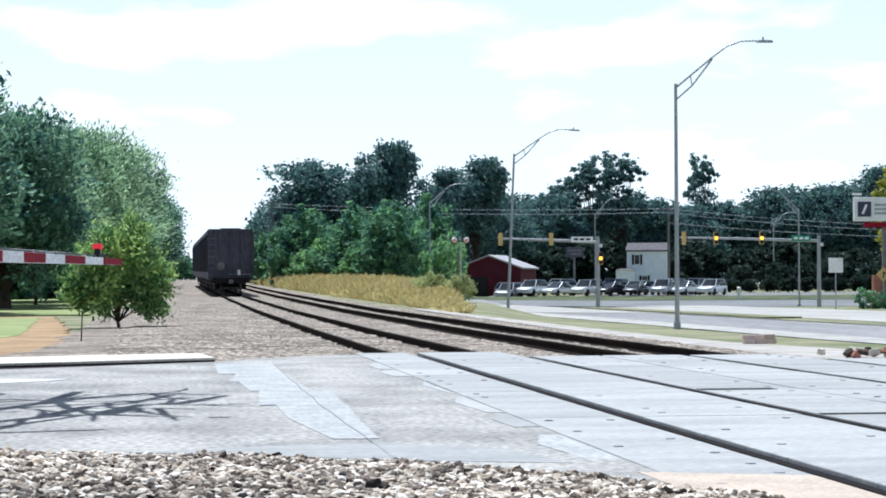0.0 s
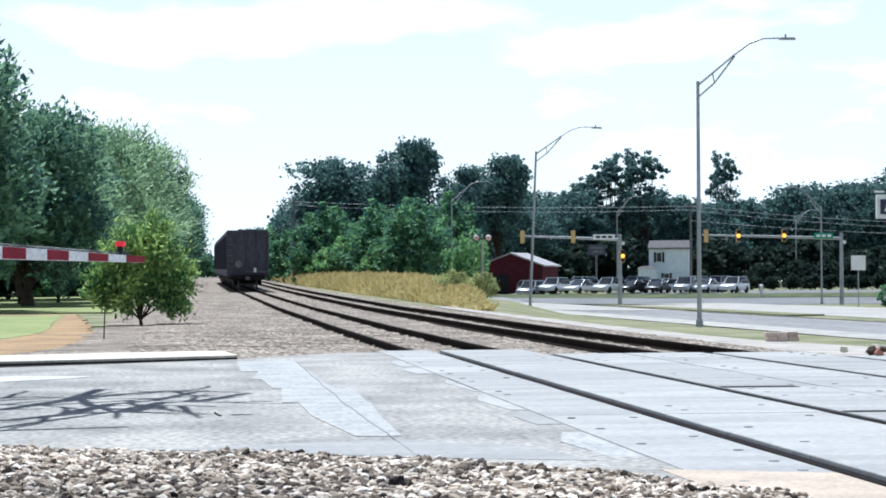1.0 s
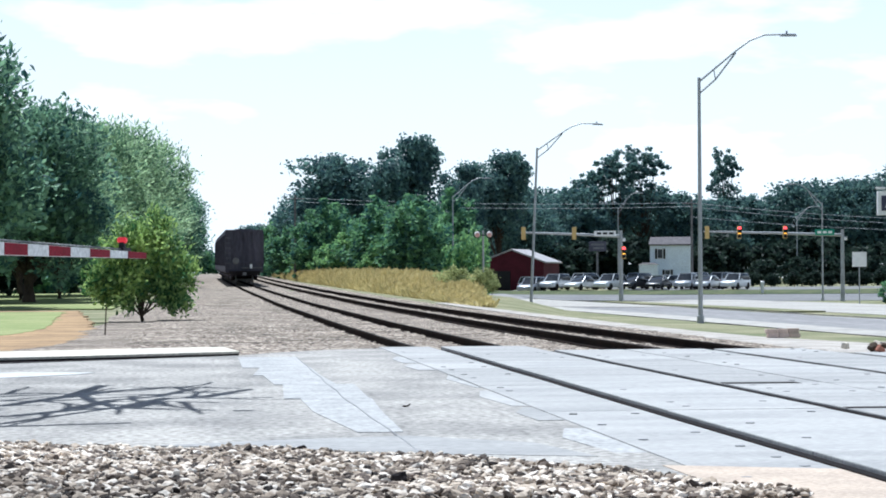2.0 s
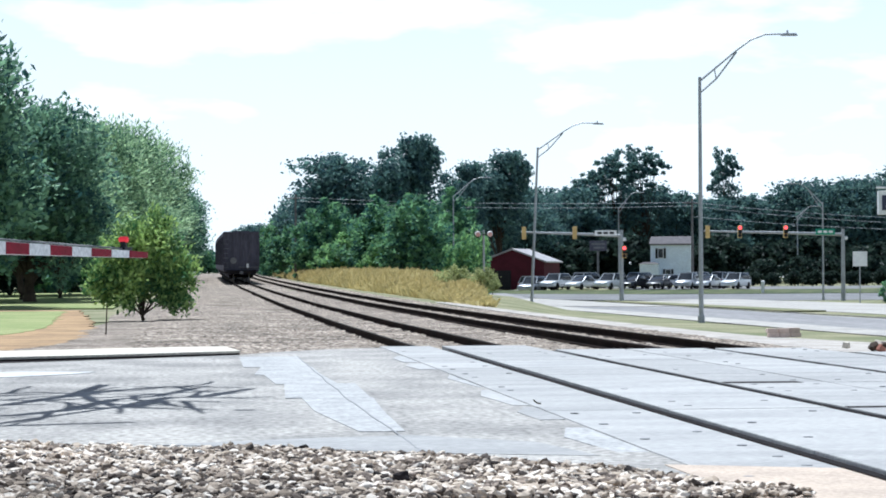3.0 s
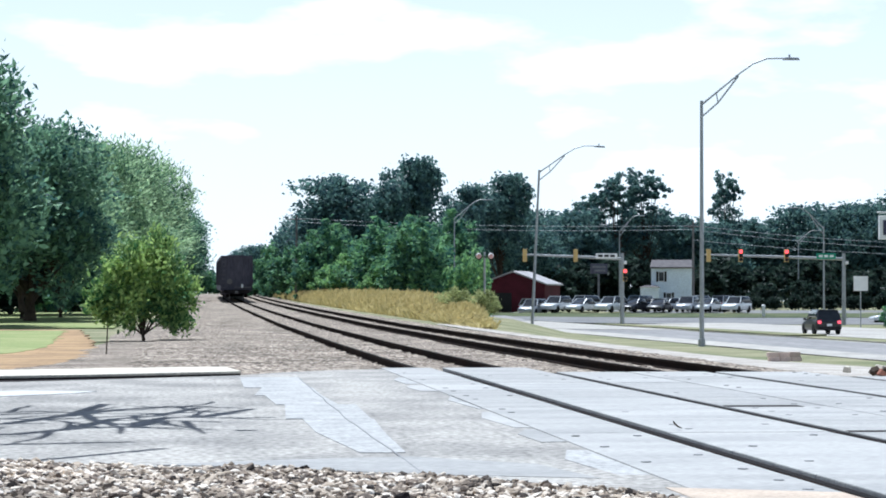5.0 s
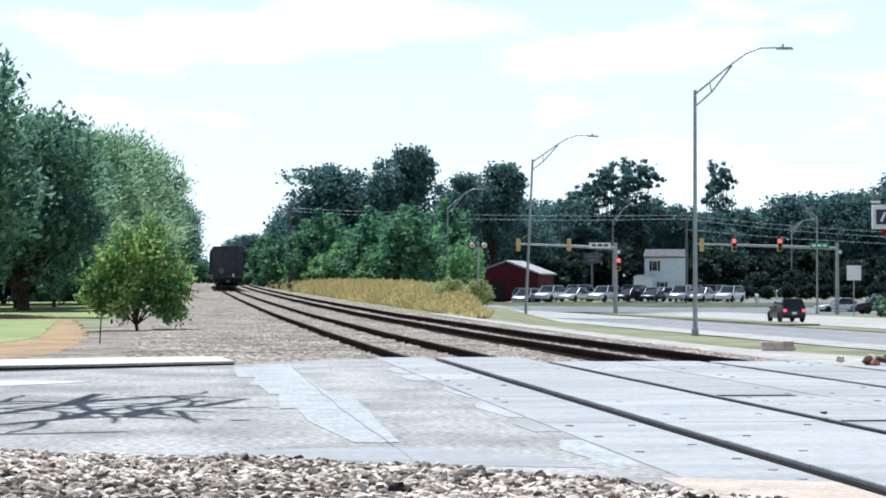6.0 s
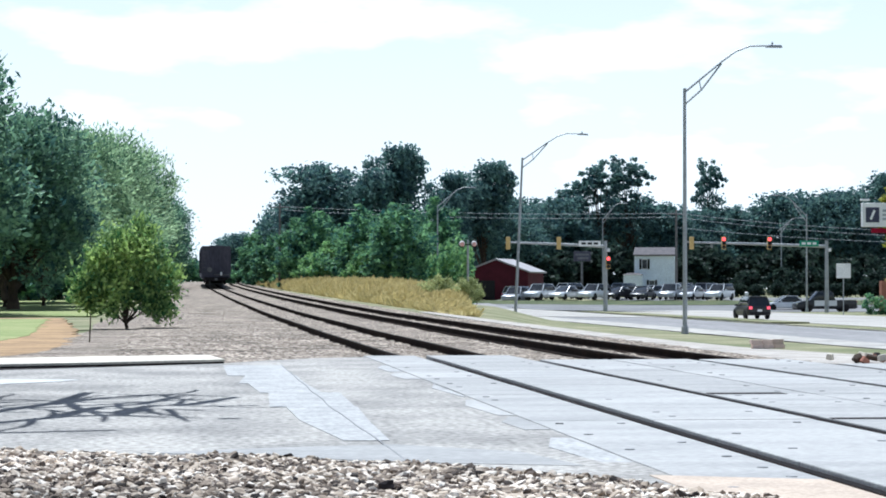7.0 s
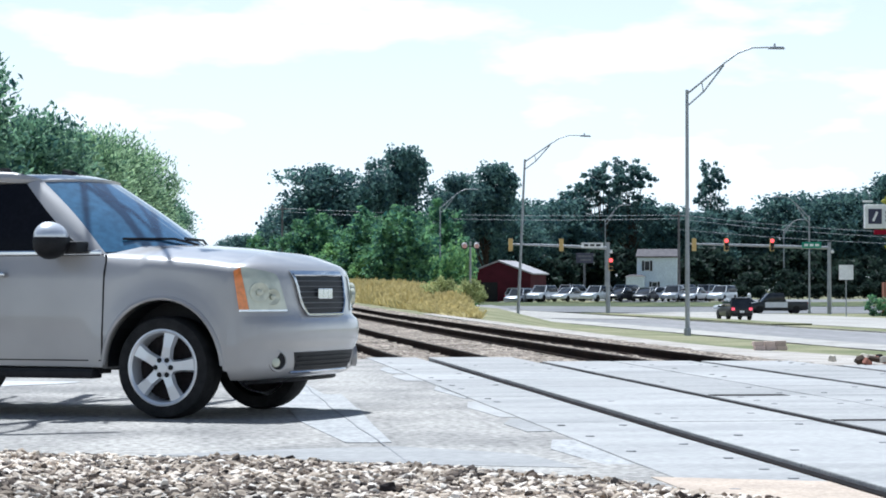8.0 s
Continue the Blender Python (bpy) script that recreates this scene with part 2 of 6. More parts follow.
BALLAST = [(0.0, (0.05, 0.042, 0.038)), (0.25, (0.16, 0.13, 0.105)), (0.65, (0.27, 0.225, 0.18)), (1.0, (0.46, 0.40, 0.335))]
STONES = [(0.0, (0.02, 0.018, 0.018)), (0.20, (0.15, 0.12, 0.10)), (0.48, (0.38, 0.31, 0.24)), (0.78, (0.60, 0.515, 0.425)), (1.0, (0.82, 0.75, 0.66))]
M = {
    "grass": mat("dry_grass", (0.135, 0.15, 0.078), (0.26, 0.24, 0.15), 0.25, 0.95, bump=0.6, bscale=9, fine=7),
    "lawn": mat("lawn", (0.19, 0.235, 0.09), (0.27, 0.285, 0.13), 0.5, 0.95, bump=0.5, bscale=14, fine=11),
    "dirt": mat("dirt", (0.36, 0.245, 0.135), (0.25, 0.17, 0.10), 0.8, 0.95, bump=0.4, bscale=9, fine=8),
    "asphalt": mat("worn_asphalt", (0.385, 0.365, 0.335), (0.235, 0.225, 0.212), 1.1, 0.85, bump=0.6, bscale=60, fine=22, stretch=(0.8, 0.5, 1), grain=0.36),
    "street": mat("concrete_street", (0.39, 0.37, 0.335), (0.30, 0.285, 0.265), 0.25, 0.85, fine=3),
    "verge": mat("shade_toned_verge", (0.05, 0.07, 0.035), (0.11, 0.12, 0.06), 0.5, 0.95, bump=0.5, bscale=9, fine=6),
    "tar": mat("street_asphalt", (0.15, 0.15, 0.155), (0.19, 0.19, 0.19), 0.2, 0.85, fine=3),
    "panel": mat("concrete_panel", (0.36, 0.353, 0.34), (0.29, 0.287, 0.28), 1.2, 0.75, bump=0.2, bscale=60, fine=30, obj=0.08, stretch=(0.5, 1.3, 1)),
    "patch": mat("pale_concrete", (0.40, 0.395, 0.385), (0.315, 0.315, 0.31), 2.2, 0.8, bump=0.3, bscale=60, fine=20, grain=0.28),
    "curb": mat("curb_concrete", (0.60, 0.55, 0.46), (0.48, 0.44, 0.38), 1.0, 0.85, bump=0.2, bscale=40, fine=20),
    "paint": mat("road_paint", (0.55, 0.55, 0.54), (0.40, 0.40, 0.39), 4.0, 0.7),
    "sand": mat("sandy_shoulder", (0.50, 0.41, 0.33), (0.40, 0.33, 0.27), 2.0, 0.95, bump=0.4, bscale=50, fine=40),
    "rail": mat("rusty_rail", (0.013, 0.010, 0.009), (0.022, 0.015, 0.012), 2.0, 0.9, spec=0.02, fine=30),
    "railtop": mat("worn_rail_head", (0.015, 0.013, 0.013), (0.011, 0.01, 0.01), 3.0, 0.8, spec=0.03),
    # also puts shade into the colour of the kerb face and gutter
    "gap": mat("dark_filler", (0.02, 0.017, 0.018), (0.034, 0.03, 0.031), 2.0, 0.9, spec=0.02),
    "tie": mat("creosoted_wood", (0.085, 0.065, 0.05), (0.15, 0.12, 0.095), 3.0, 0.9, bump=0.4, obj=0.25),
    "ballast": stone_mat("ballast", BALLAST, 17),
    "steel": mat("galvanised_steel", (0.36, 0.375, 0.39), (0.29, 0.305, 0.32), 2.0, 0.5, metal=0.3),
    "darksteel": mat("weathered_steel", (0.20, 0.20, 0.205), (0.14, 0.14, 0.145), 2.0, 0.6, metal=0.5),
    "black": mat("black_plastic", (0.012, 0.012, 0.014), (0.019, 0.019, 0.021), 5.0, 0.5, spec=0.2),
    "rubber": mat("tyre_rubber", (0.018, 0.018, 0.019), (0.03, 0.03, 0.03), 9.0, 0.85, bump=0.2),
    "yellow": mat("signal_yellow", (0.56, 0.39, 0.14), (0.48, 0.33, 0.12), 4.0, 0.5),
    "white": mat("white_paint", (0.80, 0.80, 0.79), (0.7, 0.7, 0.7), 2.0, 0.5),
    "dust": mat("dusty_gravel", (0.44, 0.40, 0.36), (0.29, 0.27, 0.24), 1.2, 0.9, bump=0.8, bscale=18, fine=16),
    "block": mat("tan_stone", (0.72, 0.57, 0.49), (0.60, 0.47, 0.40), 8.0, 0.9, obj=0.2, bump=0.5),
    "red": mat("red_sheeting", (0.27, 0.006, 0.026), (0.21, 0.005, 0.02), 3.0, 0.55, spec=0.1),
    "green": mat("green_sheeting", (0.01, 0.28, 0.17), (0.01, 0.23, 0.14), 3.0, 0.45),
    "navy": mat("navy_paint", (0.02, 0.022, 0.06), (0.03, 0.03, 0.07), 3.0, 0.5),
    "wood": mat("weathered_pole", (0.21, 0.195, 0.18), (0.15, 0.14, 0.13), 2.0, 0.9, bump=0.4),
    "bark": mat("bark", (0.085, 0.065, 0.05), (0.05, 0.04, 0.032), 3.0, 0.95, bump=0.8),
    "barn": mat("maroon_siding", (0.085, 0.016, 0.026), (0.065, 0.013, 0.021), 1.0, 0.7),
    "tin": mat("metal_roof", (0.42, 0.40, 0.40), (0.34, 0.32, 0.32), 1.0, 0.5, metal=0.3),
    "siding": mat("white_siding", (0.78, 0.85, 0.92), (0.72, 0.79, 0.87), 0.8, 0.7),
    "shingle": mat("dark_shingles", (0.13, 0.12, 0.125), (0.09, 0.085, 0.09), 2.0, 0.9),
    "glass": mat("dark_glass", (0.02, 0.024, 0.028), (0.03, 0.034, 0.04), 2.0, 0.06),
    "tint": mat("black_tinted_glass", (0.006, 0.006, 0.009), (0.009, 0.009, 0.012), 2.0, 0.1, spec=0.12),
    "screen": mat("sky_toned_windscreen", (0.06, 0.145, 0.24), (0.045, 0.115, 0.20), 1.0, 0.04, clear=1.0),
    "chrome": mat("chrome", (0.75, 0.76, 0.78), (0.7, 0.71, 0.73), 1.0, 0.12, metal=1.0, fine=1),
    "alloy": mat("polished_alloy", (0.74, 0.75, 0.77), (0.68, 0.69, 0.71), 1.0, 0.28, metal=0.45, fine=1),
    "pewter": mat("pewter_car_paint", (0.42, 0.40, 0.388), (0.40, 0.382, 0.37), 2.0, 0.38, metal=0.1, clear=1.0, fine=1),
    "amber": mat("amber_lens", (0.82, 0.25, 0.05), (0.80, 0.24, 0.05), 2.0, 0.2, clear=0.6),
    "lamp": mat("clear_lens", (0.60, 0.60, 0.47), (0.52, 0.53, 0.42), 9.0, 0.10, metal=0.15, clear=1.0, fine=2),
    # the distance's bluish haze is put into the railcar colour
    "hopper": mat("rusty_hazy_railcar", (0.10, 0.096, 0.122), (0.074, 0.072, 0.095), 0.6, 0.85, fine=6, stretch=(1, 1, 0.25)),
    "brick": mat("red_brick", (0.36, 0.17, 0.12), (0.28, 0.13, 0.10), 3.0, 0.9, obj=0.2),
    "hay": leaf_mat("tall_grass", (0.46, 0.38, 0.16), (0.66, 0.56, 0.28), 0.3),
    # blue in the dark ends of these leaf colours stands in for haze
    "leaf_dark": leaf_mat("dark_leaves", (0.039, 0.083, 0.101), (0.157, 0.269, 0.230)),
    "leaf_mid": leaf_mat("green_leaves", (0.041, 0.113, 0.101), (0.202, 0.381, 0.174)),
    "leaf_deep": leaf_mat("deep_green_leaves", (0.041, 0.101, 0.097), (0.246, 0.414, 0.252)),
    "leaf_light": leaf_mat("bright_leaves", (0.057, 0.155, 0.092), (0.302, 0.504, 0.190)),
    "leaf_willow": leaf_mat("grey_green_leaves", (0.063, 0.149, 0.098), (0.515, 0.694, 0.403)),
    "leaf_young": leaf_mat("young_leaves", (0.062, 0.155, 0.06), (0.48, 0.64, 0.21)),
    "leaf_weed": leaf_mat("pale_weed_leaves", (0.17, 0.21, 0.085), (0.52, 0.55, 0.26)),
    "leaf_shade": leaf_mat("shade_toned_leaves", (0.010, 0.022, 0.02), (0.045, 0.07, 0.052)),
    "lane": mat("grey_street_asphalt", (0.25, 0.242, 0.24), (0.205, 0.2, 0.2), 0.3, 0.85, fine=4, stretch=(1, 0.15, 1)),
    # red lens with the sun's paleness put into its colour
    "faded": mat("pale_red_lens", (0.75, 0.40, 0.36), (0.68, 0.33, 0.3), 5.0, 0.3),
    "leaf_gold": leaf_mat("yellow_green_leaves", (0.20, 0.22, 0.03), (0.34, 0.34, 0.06)),
    "on_red": glow("lit_red_lens", (1.0, 0.06, 0.07), 2.0),
    "on_amber": glow("lit_amber_lens", (1.0, 0.42, 0.03), 2.2),
    "tip": glow("lit_gate_lamp", (0.55, 0.02, 0.03), 0.5),
    "tail": glow("lit_tail_lamp", (1.0, 0.10, 0.14), 0.7),
}


# ---- builders ----
def part(name, bm, material, parent=None, label="", smooth=False):
    me = bpy.data.meshes.new(name)
    bmesh.ops.recalc_face_normals(bm, faces=bm.faces[:])
    bm.to_mesh(me)
    bm.free()
    for mm in (material if isinstance(material, (list, tuple)) else [material]):
        me.materials.append(mm)
    if smooth:
        for p in me.polygons:
            p.use_smooth = True
        me.set_sharp_from_angle(angle=radians(38))
    ob = new(name, me)
    if parent is not None:
        ob.parent = parent
    if label:
        ob["label"] = label
    return ob


def raw(name, verts, faces, material, parent=None, label=""):
    me = bpy.data.meshes.new(name)
    me.from_pydata(verts, [], faces)
    me.materials.append(material)
    ob = new(name, me)
    if parent is not None:
        ob.parent = parent
    if label:
        ob["label"] = label
    return ob


def thing(name, m, label, category, group="", kind=""):
    ob = new(name)
    ob.matrix_basis = m
    return tagged(ob, label, category, group, kind)


def box(bm, c, s, rz=0.0, bevel=0.0, taper=1.0):
    """A box with centre c and size s; taper narrows its top."""
    r = bmesh.ops.create_cube(bm, size=1.0)
    vs = r["verts"]
    for v in vs:
        k = taper if v.co.z > 0 else 1.0
        v.co = Vector((v.co.x * s[0] * k, v.co.y * s[1] * k, v.co.z * s[2]))
    if bevel:
        es = {e for v in vs for e in v.link_edges}
        o = bmesh.ops.bevel(bm, geom=list(es), offset=bevel, segments=2, affect="EDGES", profile=0.6)
        vs = list({v for v in o["verts"]} | {v for v in vs if v.is_valid})
    rot = Matrix.Rotation(rz, 3, "Z")
    for v in vs:
        v.co = rot @ v.co + Vector(c)
    return bm


def tube(bm, pts, radii, n=8, cap=True):
    """A round bar through points, with a radius at each."""
    rings = []
    for i, p in enumerate(pts):
        a = Vector(pts[max(0, i - 1)])
        b = Vector(pts[min(len(pts) - 1, i + 1)])
        q = (b - a).to_track_quat("Z", "Y")
        r = radii[i] if isinstance(radii, (list, tuple)) else radii
        rings.append([bm.verts.new(Vector(p) + q @ Vector((r * math.cos(k * math.tau / n), r * math.sin(k * math.tau / n), 0))) for k in range(n)])
    for a, b in zip(rings, rings[1:]):
        for k in range(n):
            bm.faces.new((a[k], a[(k + 1) % n], b[(k + 1) % n], b[k]))
    if cap:
        bm.faces.new(rings[0][::-1])
        bm.faces.new(rings[-1])
    return bm


def B():
    return bmesh.new()


def lathe(bm, prof, axis="Y", n=20, c=(0, 0, 0)):
    """A turned form: profile of (radius, along)."""
    rings = []
    for r, h in prof:
        ring = []
        for k in range(n):
            a = k * math.tau / n
            p = (r * math.cos(a), h, r * math.sin(a)) if axis == "Y" else ((r * math.cos(a), r * math.sin(a), h) if axis == "Z" else (h, r * math.cos(a), r * math.sin(a)))
            ring.append(bm.verts.new(Vector(p) + Vector(c)))
        rings.append(ring)
    for a, b in zip(rings, rings[1:]):
        for k in range(n):
            bm.faces.new((a[k], a[(k + 1) % n], b[(k + 1) % n], b[k]))
    bm.faces.new(rings[0])
    bm.faces.new(rings[-1])
    return bm


# ---- levels of the ground ----
def zt(y):
    """Rail level along the tracks."""
    return float(np.interp(y, [-50, 10, 31.5, 35, 60, 100, 140, 170, 215, 254, 300, 450, 900], [0, 0, 0, -0.09, -0.07, 0.04, 0.25, 0.42, 0.72, 1.0, 1.35, 2.3, 4.0]))


def xc(y):
    """How far the tracks have borne to the left."""
    return -0.0058 * max(0.0, y - 35.0) + 0.00006 * max(0.0, y - 250.0) ** 2


def step(a, b, x):
    k = min(1.0, max(0.0, (x - a) / (b - a)))
    return k * k * (3 - 2 * k)


def zg(x, y):
    """Ground level."""
    mid = zt(y) - 0.20
    right = -0.85 - (0.22 + 0.13 * step(205, 218, y)) * step(29, 33.5, x)
    right += (1.05 if x > 36 else 0.7) * step(218, 256, y) + 0.9 * step(300, 420, y)
    f = step(100, 135, y)
    k = step(11.0 + 5.5 * f, 18.0 + 2.4 * f, x) * step(34, 62, y)
    z = mid * (1 - k) + right * k
    if y < 34:
        z = -0.12
    return z


# ---- ground ----
def ground():
    xs = np.unique(np.concatenate([np.linspace(-900, -40, 14), np.linspace(-40, -6, 12), np.linspace(-6, 18, 25), np.linspace(18, 70, 27), np.linspace(70, 1500, 20)]))
    ys = np.unique(np.concatenate([np.linspace(-200, 8, 8), np.linspace(8, 34, 14), np.linspace(34.2, 70, 25), np.linspace(70, 320, 64), np.linspace(320, 3500, 20)]))
    verts = [(x, y, zg(x, y) + 0.03 * noise.noise(Vector((x * 0.4, y * 0.4, 0)))) for y in ys for x in xs]
    w = len(xs)
    faces = [(j * w + i, j * w + i + 1, (j + 1) * w + i + 1, (j + 1) * w + i) for j in range(len(ys) - 1) for i in range(w - 1)]
    tagged(raw("ground", verts, faces, M["grass"]), "dry grassy ground sloping down from the tracks", "ground", kind="structure")


def sheet(name, edge, material, lift, label, n=1, kind="structure", zf=zg, thick=0.3):
    """A slab over the ground: edge is a list of (y, x left, x right)."""
    verts, faces = [], []
    for y, a, b in edge:
        for i in range(n + 1):
            x = a + (b - a) * i / n
            verts.append((x, y, zf(x, y) + lift))
    w = n + 1
    for j in range(len(edge) - 1):
        for i in range(n):
            faces.append((j * w + i, j * w + i + 1, (j + 1) * w + i + 1, (j + 1) * w + i))
    k = len(verts)
    rim = [i for i in range(w)] + [j * w + n for j in range(1, len(edge))] + [(len(edge) - 1) * w + i for i in range(n - 1, -1, -1)] + [j * w for j in range(len(edge) - 2, 0, -1)]
    verts += [(verts[i][0], verts[i][1], verts[i][2] - thick) for i in rim]
    for i in range(len(rim)):
        j = (i + 1) % len(rim)
        faces.append((rim[j], rim[i], k + i, k + j))
    ob = raw(name, verts, faces, material)
    return tagged(ob, label, name.split("_")[0], kind=kind)


HEAD = radians(-27)       # direction of the crossing road
RAILS = (3.375, 4.81, 7.06, 8.495)


def slab(name, poly, z, thick, material, label, category="road", kind="structure", parent=None):
    bm = B()
    top = [bm.verts.new((x, y, z)) for x, y in poly]
    f = bm.faces.new(top)
    r = bmesh.ops.extrude_face_region(bm, geom=[f])
    for v in r["geom"]:
        if isinstance(v, bmesh.types.BMVert):
            v.co.z -= thick
    ob = part(name, bm, material, parent, label)
    if parent is None:
        tagged(ob, label, category, kind=kind)
    return ob


def crossing():
    # carriageway left of the tracks, with a curved far edge
    slab("road", [(-30, 27.0), (-30, 13.0), (-1.6, 14.9), (0.2, 14.2), (1.1, 13.5), (1.75, 13.0), (2.2, 12.35), (2.5, 11.6), (2.545, 11.5), (2.545, 34.9), (1.9, 34.6), (1.0, 33.4), (0.4, 32.1), (-0.7, 31.25), (-2.3, 30.3), (-9, 27.6)], 0.0, 0.25, M["asphalt"], "worn grey asphalt road over the railway crossing")
    # continuing on the far side of the tracks
    slab("road", [(9.95, 31.1), (9.95, -10), (60, -20), (60, 6), (26, 22.3)], -0.004, 0.25, M["asphalt"], "worn grey asphalt road beyond the tracks")
    slab("pavement", [(-0.6, 14.5), (1.25, 13.35), (2.1, 12.55), (2.6, 11.4), (2.5, 9), (12, 6), (12, 9), (3.3, 9), (2.55, 12.45), (2.53, 14.0), (1.6, 14.6)], 0.004, 0.2, M["asphalt"], "asphalt edge along the gravel", "pavement")
    slab("pavement", [(2.43, 12.6), (3.29, 12.2), (3.29, 10.2), (2.46, 10.2)], 0.008, 0.2, M["sand"], "sandy shoulder beside the rail", "pavement")
    # pale repair strip, stepped along its edge
    steps = [(31.2, 0.42, 1.17), (27.5, 0.42, 1.17), (27.5, 0.62, 1.2), (25.3, 0.5, 1.2), (25.3, 0.6, 1.2), (23.0, 0.66, 1.25), (23.0, 0.74, 1.42), (20.2, 0.66, 1.38), (20.2, 0.80, 1.40), (18.2, 0.82, 1.34), (15.7, 1.0, 1.3)]
    slab("pavement", [(a, y) for y, a, b in steps] + [(b, y) for y, a, b in reversed(steps)], 0.005, 0.1, M["patch"], "pale concrete repair strip across the road", "pavement")
    slab("pavement", [(-0.3, 14.62), (0.6, 15.05), (1.3, 15.25), (2.0, 14.5), (2.2, 13.3), (1.2, 13.7), (0.3, 14.36)], 0.007, 0.1, M["panel"], "smooth concrete edge strip", "pavement")
    bm = B()
    pts = [(1.17 + 0.006 * math.sin(y * 2.1) + 0.01 * noise.noise(Vector((y, 0, 0))) + max(0, 20 - y) * 0.012, y, 0.004) for y in np.linspace(31.2, 13.4, 40)]
    tube(bm, pts, 0.007, 5)
    tagged(part("road_joint", bm, M["darksteel"]), "dark sealed joint in the asphalt", "joint", kind="structure")
    slab("road_marking", [(-6, 24.4), (-6, 23.2), (-2.0, 25.3), (-1.45, 25.9), (-1.2, 26.5), (-2.05, 26.7)], 0.005, 0.05, M["paint"], "worn white road marking", "marking")
    # raised footway along the far side, its kerb's shade put into the colour
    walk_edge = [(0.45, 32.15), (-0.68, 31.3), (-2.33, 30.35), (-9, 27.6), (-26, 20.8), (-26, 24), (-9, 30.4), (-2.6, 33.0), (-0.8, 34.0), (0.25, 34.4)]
    slab("kerb_shade_base", [(x - 0.01, y + 0.03) if i < 5 else (x, y) for i, (x, y) in enumerate(walk_edge)], 0.028, 0.3, M["gap"], "kerb face under the footway, its shade put into dark colour", "kerb")
    slab("footway", walk_edge, 0.055, 0.03, M["curb"], "pale sunlit concrete footway with a low kerb", "footway")
    slab("gutter", [(0.35, 32.05), (-0.68, 31.25), (-2.33, 30.3), (-9, 27.55), (-26, 20.75), (-26, 20.2), (-9, 27.0), (-2.33, 29.75), (-0.9, 30.95), (0.1, 31.85)], 0.003, 0.1, M["gap"], "strip along the kerb, gutter shade put into dark colour", "gutter")
    # gravel, bare earth and lawn left of the tracks
    ys = [33.2, 36, 40, 45, 50, 56, 62, 70, 80, 100, 140, 200, 300]
    sheet("gravel_left", [(y, -16 if y < 46 else -3.0 + 0.2 * math.sin(y), -1.0) for y in ys], M["ballast"], 0.03, "loose grey gravel beside the tracks", n=4, kind="stuff", thick=0.1)
    sheet("dirt_verge", [(y, -20, float(np.interp(y, [44, 47, 52, 58, 64, 72, 80, 95], [-3.6, -3.0, -2.75, -2.85, -3.0, -3.4, -4.0, -5.0])) + 0.35 * noise.noise(Vector((y * 0.7, 3, 0))) + 0.15 * noise.noise(Vector((y * 2.3, 7, 0)))) for y in np.arange(44, 95, 0.8)], M["dirt"], 0.032, "bare brown earth round the lawn", n=4, thick=0.1)
    sheet("lawn", [(y, -30, float(np.interp(y, [53, 55, 58, 64, 72, 80, 92], [-6.5, -4.9, -4.4, -4.2, -4.5, -4.9, -5.3])) + 0.3 * noise.noise(Vector((y * 0.8, 9, 0))) + 0.15 * noise.noise(Vector((y * 2.1, 5, 0)))) for y in np.arange(53, 92, 0.8)], M["lawn"], 0.04, "mown green lawn", n=4, thick=0.1)
    sheet("lawn", [(y, -40, -3.8) for y in (98, 104, 110, 130, 160)], M["lawn"], 0.06, "mown green lawn under the trees", n=4, thick=0.1)
    # concrete panels between and beside the rails
    spans = [(2.545, 3.315, "panel"), (3.475, 4.74, "panel"), (4.865, 5.85, "panel"), (5.87, 6.99, "panel"), (7.13, 8.42, "panel"), (8.55, 9.94, "panel")]
    base = thing("crossing_panels", pose(0, 0, 0), "pale precast concrete railway crossing panels", "crossing", kind="structure")
    for a, b, nm in spans:
        far = 34.8 - (a - 2.9) * 0.5
        bm0 = B()
        box(bm0, (0, 0, -0.1), (b - a - 0.02, 2.18, 0.2), bevel=0.008)
        me = None
        y = 9.13
        while y + 2.2 < far + 1.1:
            if me is None:
                ob = part("panel", bm0, M["panel"], base)
                me = ob.data
            else:
                ob = new("panel", me)
                ob.parent = base
            ob.location = ((a + b) / 2, y + 1.1, 0.002 + 0.004 * random.random())
            y += 2.2
    rng = random.Random(17)
    y = 13.6
    while y < 31:
        ln = rng.uniform(1.2, 3.2)
        a, b = 2.54 - rng.uniform(0.05, 0.30), 2.53
        w = [rng.uniform(-0.06, 0.06) for _ in range(6)]
        slab("pavement", [(a + w[0], y), (b, y + w[1]), (b, y + ln), (a + 0.1, y + ln + w[4]), (a + w[5], y + ln * 0.6)], 0.004 + 0.001 * rng.random(), 0.05, M["patch"] if rng.random() < 0.7 else M["panel"], "broken pale concrete patch beside the panels", "pavement")
        y += ln + rng.uniform(0.1, 1.2)
    # dark filler under the flangeways and joints
    slab("flangeway_filler", [(2.6, 9), (9.9, 6), (9.9, 31.3), (2.6, 34.8)], -0.022, 0.1, M["gap"], "dark rubber filler below the rail gaps", "filler")
    slab("road_joint", [(4.88, 22.46), (4.88, 22.16), (5.60, 22.16), (5.60, 22.46)], 0.008, 0.02, M["gap"], "open dark joint between panels", "joint")
    slab("road_joint", [(4.88, 18.04), (4.88, 17.86), (5.84, 17.86), (5.84, 18.04)], 0.008, 0.02, M["gap"], "open dark joint between panels", "joint")
    # lifting sockets and bolts
    bm = B()
    for i in range(110):
        a, b, nm = spans[random.randrange(5)]
        j = random.randrange(11)
        x = a + (b - a) * random.choice((0.2, 0.8))
        y = 9.13 + 2.2 * j + random.choice((0.45, 1.1, 1.75))
